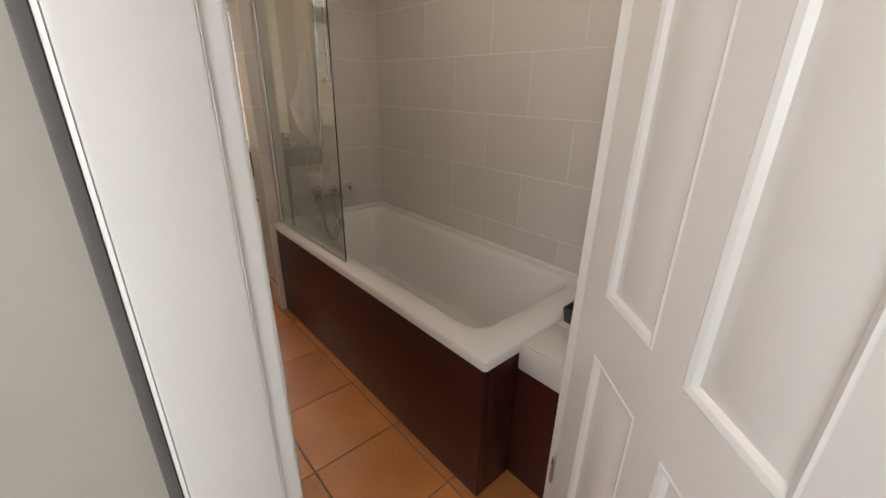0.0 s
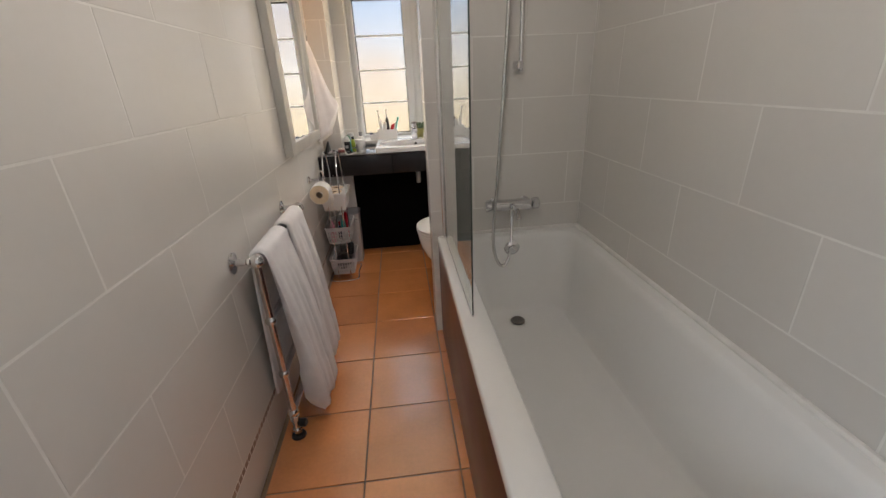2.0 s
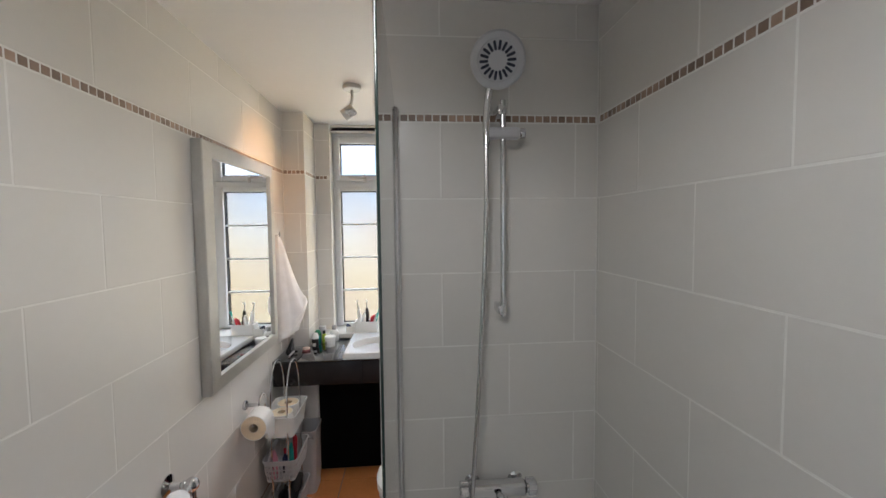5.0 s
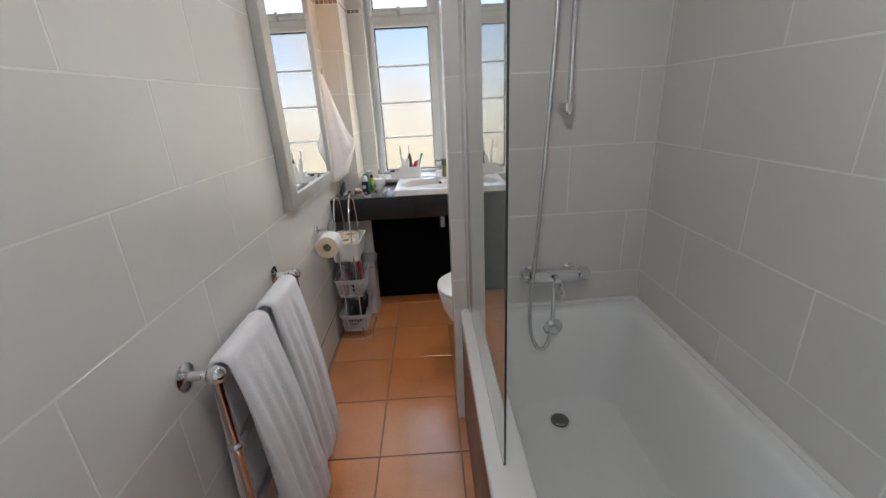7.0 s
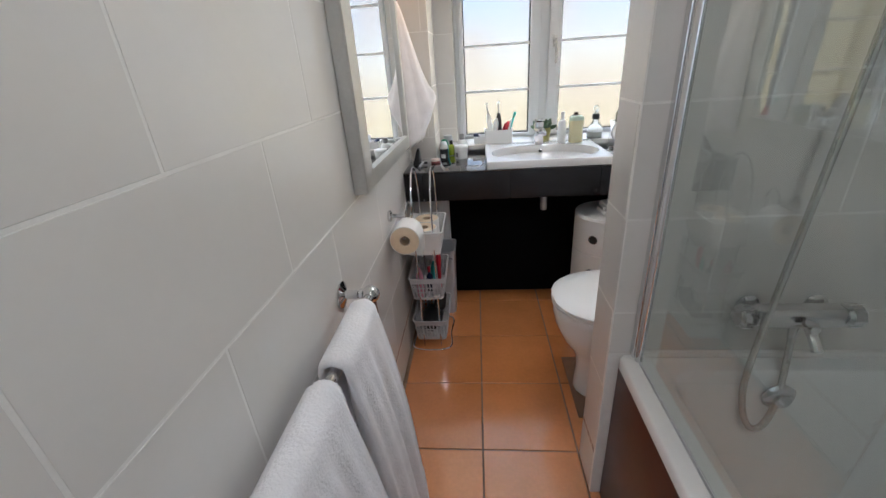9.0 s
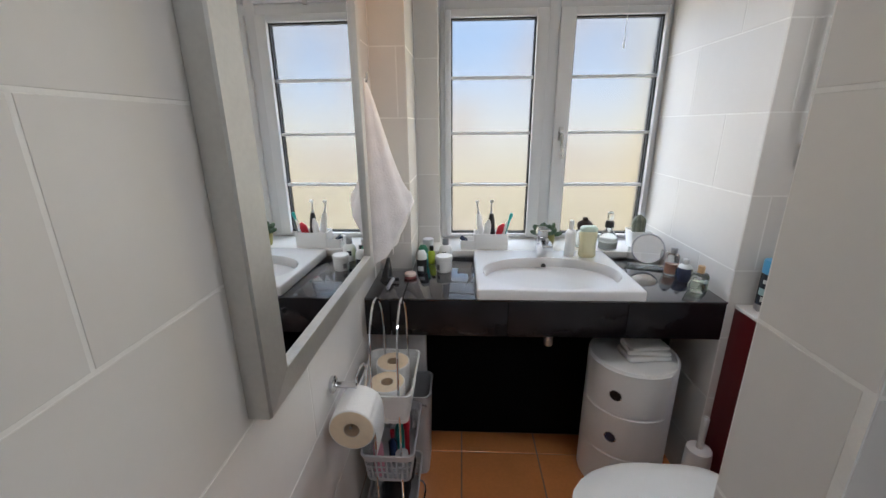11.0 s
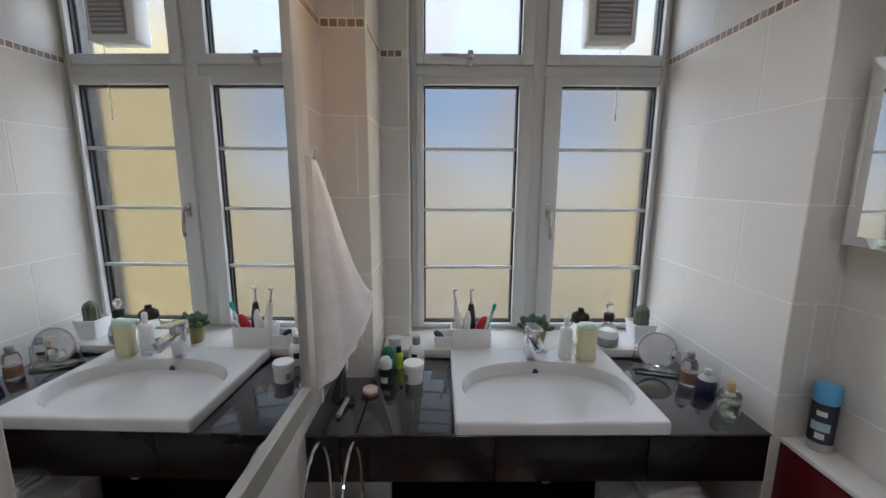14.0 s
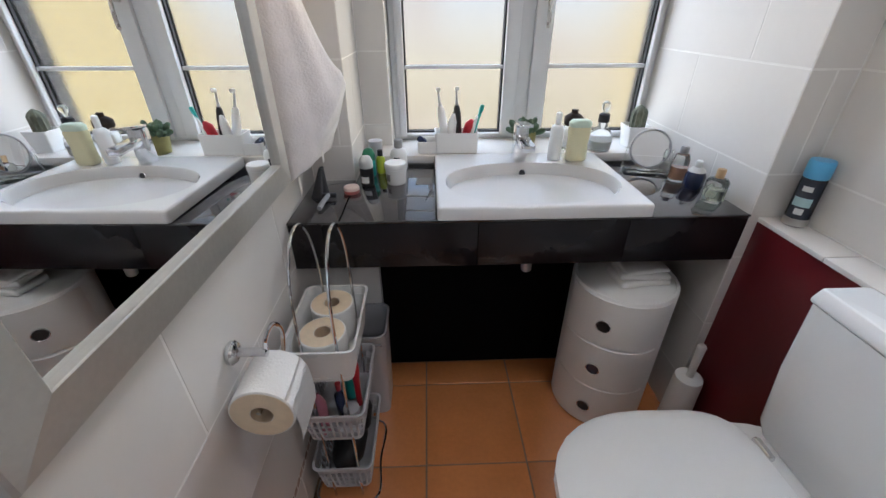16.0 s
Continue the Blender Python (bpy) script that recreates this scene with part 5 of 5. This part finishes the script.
part("spout", bm, M_CHROME, tap)
bm = box(0.6625, 0.7015, -0.085, 0.024, 0.0, 0.009, 0.002)
bmesh.ops.transform(bm, matrix=Matrix.Translation((0, 3.452, ST + 0.1165)) @ Matrix.Rotation(radians(-7), 4, "X"), verts=bm.verts)
part("lever", bm, M_CHROME, tap)

# copies of the fixture for the two added, unseen spots
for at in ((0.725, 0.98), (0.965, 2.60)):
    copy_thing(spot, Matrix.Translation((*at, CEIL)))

# ---- toothbrush caddy on the sill ----
SZ = 0.8455
caddy = thing("toothbrush_caddy", (0.44, 3.6, SZ), "white plastic two-level toothbrush caddy on the sill", "caddy")
part("tray", loft([(rrect(0.444, 3.59, 0.106, 0.037, 0.008, 3), SZ), (rrect(0.444, 3.59, 0.109, 0.04, 0.009, 3), SZ + 0.042), (rrect(0.444, 3.59, 0.105, 0.036, 0.008, 3), SZ + 0.042), (rrect(0.444, 3.59, 0.102, 0.033, 0.008, 3), SZ + 0.006)]), M_WPLAS, caddy, "", 40)
part("tall_box", loft([(rrect(0.476, 3.59, 0.0765, 0.0405, 0.008, 3), SZ + 0.001), (rrect(0.476, 3.59, 0.078, 0.042, 0.009, 3), SZ + 0.073), (rrect(0.476, 3.59, 0.074, 0.038, 0.008, 3), SZ + 0.073), (rrect(0.476, 3.59, 0.072, 0.036, 0.008, 3), SZ + 0.045)]), M_WPLAS, caddy, "", 40)


def electric_brush(base, lean, m, label):
    t = thing("electric_toothbrush", base, label, "toothbrush", "toothbrushes")
    d = Vector(lean).normalized()
    part("grip", lathe([(0, 0), (0.014, 0.0), (0.0155, 0.02), (0.0145, 0.075), (0.0105, 0.105), (0.006, 0.112), (0, 0.113)], base, d), m, t)
    part("shaft", lathe([(0.006, 0.11), (0.004, 0.13), (0.003, 0.165), (0.0045, 0.17), (0, 0.172)], base, d), M_TPLAS, t)
    c = Vector(base) + d * 0.166
    part("brush_head", lathe([(0, 0), (0.0065, 0), (0.007, 0.004), (0.0065, 0.014), (0, 0.014)], c, (0.3, -1, 0.1)), M_WPLAS, t)


electric_brush((0.437, 3.595, SZ + 0.047), (-0.16, 0.06, 1), M_WPLAS, "white electric toothbrush standing in the caddy")
electric_brush((0.482, 3.597, SZ + 0.047), (-0.03, 0.05, 0.86), M_BPLAS, "black electric toothbrush standing in the caddy")
small_bottle("toothpaste_tube", "white toothpaste tube standing in the caddy", (0.455, 3.575, SZ + 0.047), [(0, 0), (0.011, 0), (0.016, 0.02), (0.015, 0.06), (0.006, 0.088), (0, 0.088)], M_WPLAS, axis=(0.12, 0.05, 1), category="tube")
small_bottle("red_toothpaste", "red toothpaste tube leaning in the caddy", (0.51, 3.585, SZ + 0.047), [(0, 0), (0.014, 0), (0.018, 0.02), (0.019, 0.05), (0.005, 0.07), (0, 0.07)], M_RED, axis=(0.35, 0.0, 1), category="tube")
small_bottle("teal_toothbrush", "teal plastic toothbrush leaning in the caddy", (0.535, 3.59, SZ + 0.047), [(0, 0), (0.005, 0), (0.006, 0.05), (0.005, 0.09), (0.008, 0.1), (0.007, 0.118), (0, 0.12)], M_TEAL, axis=(0.3, 0, 1), category="toothbrush", group="toothbrushes")
small_bottle("white_toothbrush", "white toothbrush leaning in the caddy", (0.525, 3.572, SZ + 0.047), [(0, 0), (0.006, 0), (0.007, 0.04), (0.004, 0.08), (0, 0.09)], M_WPLAS, axis=(0.3, 0, 1), category="toothbrush", group="toothbrushes")
small_bottle("blue_sachet", "folded blue and white sachet in the caddy's low tray", (0.366, 3.58, SZ + 0.012), [(0, 0), (0.016, 0.003), (0.018, 0.03), (0.008, 0.05), (0, 0.05)], M_BLUE, axis=(-0.5, 0, 0.8), category="sachet")

# ---- plants ----
pot = thing("succulent_plant", (0.725, 3.585, SZ), "small dark green succulent in an olive glazed pot", "plant")
part("pot", lathe([(0, 0), (0.034, 0), (0.036, 0.003), (0.045, 0.068), (0.044, 0.072), (0.040, 0.071), (0.038, 0.06), (0, 0.058)], (0.725, 3.585, SZ)), M_OLIVE, pot)
part("soil", lathe([(0, 0.061), (0.038, 0.059)], (0.725, 3.585, SZ)), M_SOIL, pot)
rnd = random.Random(3)
for k in range(34):
    a, tilt = k * 2.4, 0.25 + 1.1 * (k % 9) / 9
    d = Vector((math.cos(a) * math.sin(tilt), math.sin(a) * math.sin(tilt), math.cos(tilt)))
    L = 0.042 + 0.022 * rnd.random()
    base = Vector((0.725 + 0.026 * math.cos(a) * (k / 34), 3.585 + 0.026 * math.sin(a) * (k / 34), SZ + 0.06))
    part("leaf", lathe([(0, 0), (0.006, 0.004), (0.0115, L * 0.6), (0.008, L * 0.88), (0, L)], base, d, 8), M_LEAF, pot, smooth=60)
cac = thing("cactus_plant", (1.155, 3.62, SZ), "small column cactus in a square white pot", "plant")
part("pot", loft([(rrect(1.155, 3.62, 0.034, 0.034, 0.006, 3), SZ), (rrect(1.155, 3.62, 0.045, 0.045, 0.007, 3), SZ + 0.078), (rrect(1.155, 3.62, 0.041, 0.041, 0.006, 3), SZ + 0.078), (rrect(1.155, 3.62, 0.039, 0.039, 0.006, 3), SZ + 0.068)]), M_WPLAS, cac, "", 40)
bm = bmesh.new()
rings = []
for j in range(14):
    s = j / 13
    r = 0.026 * (1 - max(0, (s - 0.6) / 0.4) ** 2.4) if s < 0.999 else 0.0
    rings.append([bm.verts.new((1.155 + r * (1 + 0.09 * math.cos(11 * 2 * math.pi * k / 44)) * math.cos(2 * math.pi * k / 44), 3.62 + r * (1 + 0.09 * math.cos(11 * 2 * math.pi * k / 44)) * math.sin(2 * math.pi * k / 44), SZ + 0.066 + 0.085 * s)) for k in range(44)])
skin(bm, rings)
part("stem", bm, M_CACTUS, cac, "", 70)

# ---- bottles round the basin ----
small_bottle("pump_bottle", "slim white pump bottle on the basin's rim", (0.803, 3.452, ST + 0.0005), [(0, 0), (0.0205, 0), (0.022, 0.004), (0.022, 0.10), (0.018, 0.112), (0.009, 0.116), (0, 0.117)], M_WPLAS, [("pump", [(0.009, 0.115), (0.010, 0.135), (0.0095, 0.152), (0.004, 0.156), (0, 0.157)], M_WPLAS, "white pump head")])
soap = thing("soap_bottle", (0.873, 3.44, ST), "flat bottle of pale yellow liquid soap with a green-white cap", "bottle")
part("body", loft([(rrect(0.873, 3.44, 0.030, 0.018, 0.015, 5), ST + 0.0005), (rrect(0.873, 3.44, 0.036, 0.022, 0.018, 5), ST + 0.008), (rrect(0.873, 3.44, 0.033, 0.02, 0.017, 5), ST + 0.06), (rrect(0.873, 3.44, 0.037, 0.022, 0.018, 5), ST + 0.105), (rrect(0.873, 3.44, 0.034, 0.02, 0.018, 5), ST + 0.112)]), M_YEL, soap, "", 50)
part("cap", loft([(rrect(0.873, 3.44, 0.035, 0.021, 0.018, 5), ST + 0.1125), (rrect(0.873, 3.44, 0.036, 0.022, 0.018, 5), ST + 0.125), (rrect(0.873, 3.44, 0.028, 0.016, 0.014, 5), ST + 0.133)]), mat("pale_green_cap", (0.55, 0.66, 0.55), 0.3), soap, "pale green cap", 50)
small_bottle("dark_stoppered_jar", "clear glass jar with a dark brown stopper on the sill", (0.905, 3.60, SZ), [(0, 0), (0.033, 0), (0.036, 0.006), (0.036, 0.07), (0.03, 0.085), (0.0, 0.087)], M_GLASS, [("stopper", [(0.03, 0.0875), (0.034, 0.095), (0.033, 0.115), (0.02, 0.125), (0.012, 0.128), (0.012, 0.14), (0, 0.142)], M_SOIL, "dark brown stopper")], category="jar")
small_bottle("glass_decanter", "small clear glass decanter with dark collar and ball stopper", (1.008, 3.58, SZ), [(0, 0), (0.036, 0), (0.041, 0.005), (0.042, 0.04), (0.036, 0.062), (0.016, 0.088), (0.013, 0.11), (0, 0.111)], M_GLASS,
             [("liquid", [(0, 0.006), (0.034, 0.006), (0.037, 0.012), (0.037, 0.035), (0, 0.035)], M_LGREY, "pale bath salts inside"), ("collar", [(0.0135, 0.1), (0.019, 0.1), (0.02, 0.106), (0.019, 0.126), (0.013, 0.13), (0, 0.13)], M_BPLAS, "dark ribbon collar"), ("stopper", [(0.006, 0.13), (0.007, 0.138), (0.013, 0.146), (0.0155, 0.157), (0.012, 0.168), (0, 0.173)], M_GLASS, "clear glass ball stopper")], category="decanter")

vanity = thing("vanity_mirror", (1.115, 3.43, CT), "round swivel vanity mirror in a clear acrylic stand", "mirror")
c, n = Vector((1.118, 3.425, CT + 0.078)), Vector((-0.28, -0.93, 0.16)).normalized()
part("mirror_disc", lathe([(0, 0.004), (0.058, 0.004), (0.060, 0.002), (0.060, -0.004), (0, -0.004)], c, n, 40), M_MIRROR, vanity, smooth=25)
part("mirror_rim", lathe([(0.060, -0.006), (0.064, -0.005), (0.065, 0.0), (0.064, 0.005), (0.060, 0.006), (0.0598, 0.0), (0.060, -0.006)], c, n, 40), M_TPLAS, vanity, "clear plastic rim")
side = Vector((0.93, -0.28, 0)).normalized()
foot = [c + side * 0.068 * s - Vector((0, 0, c.z - CT - 0.004)) for s in (-1, 1)]
part("stand_frame", tube([c - side * 0.07, foot[0] - side * 0.004 + Vector((0, 0, 0.02)), foot[0], foot[1], foot[1] + side * 0.004 + Vector((0, 0, 0.02)), c + side * 0.07], 0.004, 8), M_GLASS, vanity, "clear acrylic frame")
bm = box(-0.07, 0.07, -0.03, 0.03, 0, 0.006, 0.002)
bmesh.ops.transform(bm, matrix=Matrix.Translation((1.118, 3.425, CT + 0.0005)) @ Matrix.Rotation(math.atan2(side.y, side.x), 4, "Z"), verts=bm.verts)
part("foot_plate", bm, M_GLASS, vanity)

small_bottle("perfume_bottle", "clear perfume bottle with peach liquid and grey cap", (1.178, 3.335, CT + 0.0005), [(0, 0), (0.024, 0), (0.026, 0.004), (0.024, 0.07), (0.019, 0.085), (0.009, 0.088), (0, 0.088)], M_GLASS, [("perfume", [(0, 0.006), (0.021, 0.006), (0.021, 0.045), (0, 0.045)], M_AMBER, "peach coloured perfume"), ("cap", [(0.011, 0.088), (0.0125, 0.09), (0.0125, 0.108), (0.01, 0.111), (0, 0.111)], M_GREY, "grey spray cap")], group="perfumes")
small_bottle("round_perfume", "round navy blue perfume bottle with a silver cap", (1.192, 3.268, CT + 0.0005), [(0, 0), (0.026, 0), (0.029, 0.006), (0.029, 0.04), (0.024, 0.052), (0.01, 0.056), (0, 0.056)], M_BLUE, [("shoulder", [(0.0245, 0.0525), (0.02, 0.06), (0.012, 0.066), (0, 0.066)], M_LGREY, "silver grey shoulder"), ("cap", [(0.01, 0.066), (0.011, 0.068), (0.011, 0.082), (0.008, 0.086), (0, 0.086)], M_LGREY, "silver cap")], group="perfumes")
mug = small_bottle("looped_perfume", "clear glass perfume bottle with side loop and wooden cap", (1.192, 3.168, CT + 0.0005), [(0, 0), (0.027, 0), (0.029, 0.004), (0.029, 0.058), (0.024, 0.066), (0.01, 0.069), (0, 0.069)], M_GLASS, [("perfume", [(0, 0.007), (0.024, 0.007), (0.024, 0.036), (0, 0.036)], glass("pale_green_perfume", (0.86, 0.93, 0.78), 0, 1.33), "pale green perfume"), ("cap", [(0.010, 0.068), (0.0115, 0.069), (0.0115, 0.092), (0.0105, 0.094), (0, 0.094)], M_WOOD, "pale wooden cap")], group="perfumes")
part("loop", tube([(1.168, 3.152, CT + 0.055), (1.148, 3.142, CT + 0.052), (1.139, 3.138, CT + 0.036), (1.146, 3.142, CT + 0.018), (1.168, 3.152, CT + 0.012)], 0.0045, 8), M_GLASS, mug)

# left end of the counter
CZ = CT + 0.0005
small_bottle("roll_on_deodorant", "black roll-on deodorant with a pale domed cap", (0.180, 3.335, CZ), [(0, 0), (0.019, 0), (0.021, 0.004), (0.021, 0.06), (0, 0.061)], M_BPLAS, [("cap", [(0.0215, 0.058), (0.022, 0.062), (0.021, 0.078), (0.014, 0.092), (0, 0.096)], M_LGREY, "pale pink-white domed cap")], [(0.0214, 0.012, 0.032, 0.6, FRONT, M_LGREY)])
small_bottle("green_bottle", "teal bottle with a green domed cap", (0.178, 3.42, CZ), [(0, 0), (0.019, 0), (0.021, 0.004), (0.021, 0.055), (0, 0.056)], M_TEAL, [("cap", [(0.021, 0.055), (0.022, 0.06), (0.021, 0.075), (0.013, 0.09), (0, 0.093)], mat("dark_green_cap", (0.015, 0.16, 0.08), 0.3), "green domed cap")])
small_bottle("spray_bottle", "small yellow-green spray bottle with clear cap", (0.212, 3.45, CZ), [(0, 0), (0.014, 0), (0.015, 0.004), (0.015, 0.05), (0.007, 0.058), (0, 0.058)], mat("yellow_green", (0.40, 0.50, 0.04), 0.3), [("cap", [(0.008, 0.058), (0.009, 0.06), (0.009, 0.078), (0, 0.08)], M_BPLAS, "black nozzle")])
small_bottle("clear_tube", "clear standing tube with a grey cap", (0.195, 3.485, CZ), [(0, 0), (0.02, 0), (0.021, 0.02), (0.024, 0.1), (0, 0.105)], M_TPLAS, category="tube")
small_bottle("lotion_bottle", "white lotion bottle with a grey cap and dark round mark", (0.272, 3.478, CZ), [(0, 0), (0.026, 0), (0.029, 0.005), (0.029, 0.055), (0.024, 0.07), (0.012, 0.078), (0, 0.078)], M_WPLAS, [("cap", [(0.0135, 0.077), (0.0145, 0.08), (0.0145, 0.102), (0.012, 0.105), (0, 0.105)], M_GREY, "grey screw cap")], [(0.0294, 0.028, 0.05, 0.35, FRONT, M_NAVY)])
small_bottle("cream_jar", "round white cream jar with a white lid", (0.270, 3.352, CZ), [(0, 0), (0.029, 0), (0.031, 0.004), (0.033, 0.048), (0, 0.049)], M_WPLAS, [("lid", [(0.034, 0.049), (0.035, 0.051), (0.035, 0.064), (0.033, 0.067), (0, 0.0675)], M_WPLAS, "white screw lid")], [(0.0325, 0.012, 0.034, 0.25, FRONT - 0.6, M_GREY)], category="jar")
small_bottle("small_tin", "low red tin with a white lid", (0.140, 3.272, CZ), [(0, 0), (0.022, 0), (0.023, 0.003), (0.023, 0.010), (0, 0.0105)], mat("dusty_red", (0.35, 0.10, 0.09), 0.4), [("lid", [(0.0235, 0.0105), (0.0235, 0.018), (0.021, 0.021), (0, 0.0215)], mat("pinkish_white", (0.68, 0.55, 0.50), 0.4), "pale lid")], category="tin")
razor = thing("razor_stand", (0.06, 3.2, CT), "black razor lying beside its dark stand", "razor")
part("stand", loft([(rrect(0.045, 3.265, 0.02, 0.035, 0.008, 3), CZ), (rrect(0.047, 3.27, 0.016, 0.03, 0.008, 3), CZ + 0.02), (rrect(0.05, 3.30, 0.006, 0.012, 0.005, 3), CZ + 0.07)]), M_BPLAS, razor)
part("grip", tube([(0.072, 3.14, CZ + 0.008), (0.076, 3.175, CZ + 0.013), (0.082, 3.215, CZ + 0.016)], 0.007, 8), M_GREY, razor)
part("razor_head", box(0.062, 0.104, 3.212, 3.228, CZ + 0.008, CZ + 0.02, 0.003), M_BPLAS, razor)

# aerosol on the boxing
small_bottle("aerosol_can", "dark grooming aerosol can with a light blue cap", (1.322, 3.025, 0.8085), [(0, 0), (0.025, 0), (0.027, 0.003), (0.027, 0.018), (0.0265, 0.02), (0.0265, 0.122), (0.024, 0.13), (0, 0.131)], M_NAVY,
             [("base_ring", [(0.0272, 0.002), (0.0276, 0.004), (0.0276, 0.02), (0.0268, 0.022)], M_STEEL, "bare metal base"), ("cap", [(0.0255, 0.126), (0.027, 0.129), (0.027, 0.163), (0.025, 0.17), (0, 0.1715)], M_LBLUE, "light blue cap")],
             [(0.0268, 0.055, 0.078, 0.75, math.pi * 1.2, mat("pale_teal_band", (0.35, 0.52, 0.55), 0.4)), (0.0268, 0.034, 0.05, 0.35, math.pi * 1.22, M_LGREY), (0.0269, 0.095, 0.108, 0.4, math.pi * 1.2, M_LGREY)], category="aerosol")

# ---- tray at the end of the bath ----
LZ = LED + 0.0005
tray = thing("bottle_tray", (1.24, 0.40, LZ), "dark grey plastic tray on the tiled shelf", "tray")
part("tray", loft([(rrect(1.225, 0.405, 0.138, 0.050, 0.008, 3), LZ), (rrect(1.225, 0.405, 0.145, 0.056, 0.009, 3), LZ + 0.052), (rrect(1.225, 0.405, 0.140, 0.051, 0.008, 3), LZ + 0.052), (rrect(1.225, 0.405, 0.134, 0.046, 0.007, 3), LZ + 0.005)]), mat("dark_grey_tray", (0.035, 0.033, 0.036), 0.4), tray, "", 40)
TZ = LZ + 0.0055
small_bottle("white_tube", "white shampoo tube leaning in the dark tray", (1.135, 0.415, TZ), [(0, 0), (0.02, 0), (0.023, 0.01), (0.024, 0.11), (0.027, 0.135), (0.026, 0.15), (0, 0.152)], M_WPLAS, axis=(0.05, 0.09, 1), category="tube", group="bottles in the tray")
small_bottle("green_shampoo", "bright green bottle with a white pump top", (1.200, 0.398, TZ), [(0, 0), (0.033, 0), (0.036, 0.006), (0.036, 0.14), (0.028, 0.165), (0.014, 0.175), (0, 0.176)], M_GREEN, [("pump", [(0.015, 0.175), (0.0165, 0.178), (0.0165, 0.197), (0.008, 0.202), (0.008, 0.212), (0.022, 0.217), (0.024, 0.226), (0.018, 0.234), (0, 0.236)], M_WPLAS, "white pump top")], group="bottles in the tray")
small_bottle("white_pouch_tube", "slim white tube leaning between bottles", (1.262, 0.425, TZ), [(0, 0), (0.016, 0), (0.018, 0.04), (0.02, 0.11), (0.006, 0.165), (0, 0.166)], M_WPLAS, axis=(-0.06, 0.1, 1), category="tube", group="bottles in the tray")
small_bottle("blue_bottle", "blue bottle with a white cap", (1.150, 0.372, TZ), [(0, 0), (0.019, 0), (0.021, 0.004), (0.021, 0.05), (0.014, 0.06), (0, 0.061)], mat("bright_blue", (0.02, 0.22, 0.38), 0.3), [("cap", [(0.014, 0.06), (0.0155, 0.062), (0.0155, 0.09), (0.01, 0.095), (0, 0.095)], M_WPLAS, "white cap")], group="bottles in the tray")
small_bottle("black_capped_bottle", "clear bottle with a black cap", (1.318, 0.392, TZ), [(0, 0), (0.02, 0), (0.022, 0.004), (0.022, 0.09), (0.012, 0.10), (0, 0.1)], M_TPLAS, [("cap", [(0.013, 0.1), (0.017, 0.102), (0.017, 0.13), (0.012, 0.135), (0, 0.135)], M_BPLAS, "black cap")], group="bottles in the tray")
small_bottle("purple_topped_bottle", "white bottle with a purple top", (1.34, 0.432, TZ), [(0, 0), (0.015, 0), (0.016, 0.004), (0.016, 0.15), (0.008, 0.165), (0, 0.165)], M_WPLAS, [("cap", [(0.01, 0.165), (0.014, 0.168), (0.014, 0.195), (0.009, 0.2), (0, 0.2)], mat("purple_cap", (0.20, 0.10, 0.26), 0.4), "purple cap")], group="bottles in the tray")

# ---- tiles, piece by piece ----
tile_wall(wall_west, (0, 0, 0), (0, -1, 0), (1, 0, 0), -3.38, -DOOR_Y1, -0.744)
tile_wall(wall_east, (RX, 0, 0), (0, 1, 0), (-1, 0, 0), DOOR_Y1, PART0, 1.848, z0=RIM, lower_border=False)
tile_wall(wall_partition, (0, PART0, 0), (1, 0, 0), (0, -1, 0), PEND, RX, 0.895, z0=RIM, lower_border=False)
tile_wall(wall_partition, (PEND, 0, 0), (0, -1, 0), (-1, 0, 0), -PART1, -PART0, 0.0, wide=0.6)
tile_wall(wall_partition, (0, PART1, 0), (-1, 0, 0), (0, 1, 0), -WX, -PEND, -0.9)
tile_wall(wall_toilet, (WX, 0, 0), (0, 1, 0), (-1, 0, 0), PART1, ALC_Y, 2.62, z0=0.808, lower_border=False)
tile_wall(wall_niche, (0, ALC_Y, 0), (1, 0, 0), (0, -1, 0), 1.238, WX, 1.0, wide=0.6)
tile_wall(wall_niche, (1.238, 0, 0), (0, 1, 0), (-1, 0, 0), ALC_Y, WIN_Y - 0.02, 3.27, z0=0.0, lower_border=False)
tile_wall(wall_north, (0, 3.38, 0), (1, 0, 0), (0, -1, 0), 0.0, 0.135, -0.2, z0=CT, wide=0.6)
tile_wall(wall_north, (0.135, 0, 0), (0, -1, 0), (1, 0, 0), -3.667, -3.38, -3.2, z0=CT, wide=0.6)
tile_wall(wall_north, (0, 3.667, 0), (1, 0, 0), (0, -1, 0), 0.135, 0.238, -0.2, z0=CT, wide=0.6)

fx = [0.014, 0.347, 0.680, 1.013, 1.346]
for i, xa in enumerate(fx[:-1]):
    for k in range(-4, 7):
        ya = 1.237 + 0.333 * k
        x0, x1, y0, y1 = xa, min(fx[i + 1], BXF), max(ya, DOOR_Y0 + 0.05), min(ya + 0.333, 3.359)
        if x0 > 0.7 and y1 < PART0:
            x1 = 0.78 if x0 < 0.7 else x1
        if y1 - y0 > 0.03 and x1 - x0 > 0.03:
            mesh = piece_mesh("floor_tile", x1 - x0 - 0.006, y1 - y0 - 0.006, 0.012, 0.0006, M_TERRA)
            lay(floor, "floor_tile", mesh, Matrix.Translation(((x0 + x1) / 2, (y0 + y1) / 2, 0)))
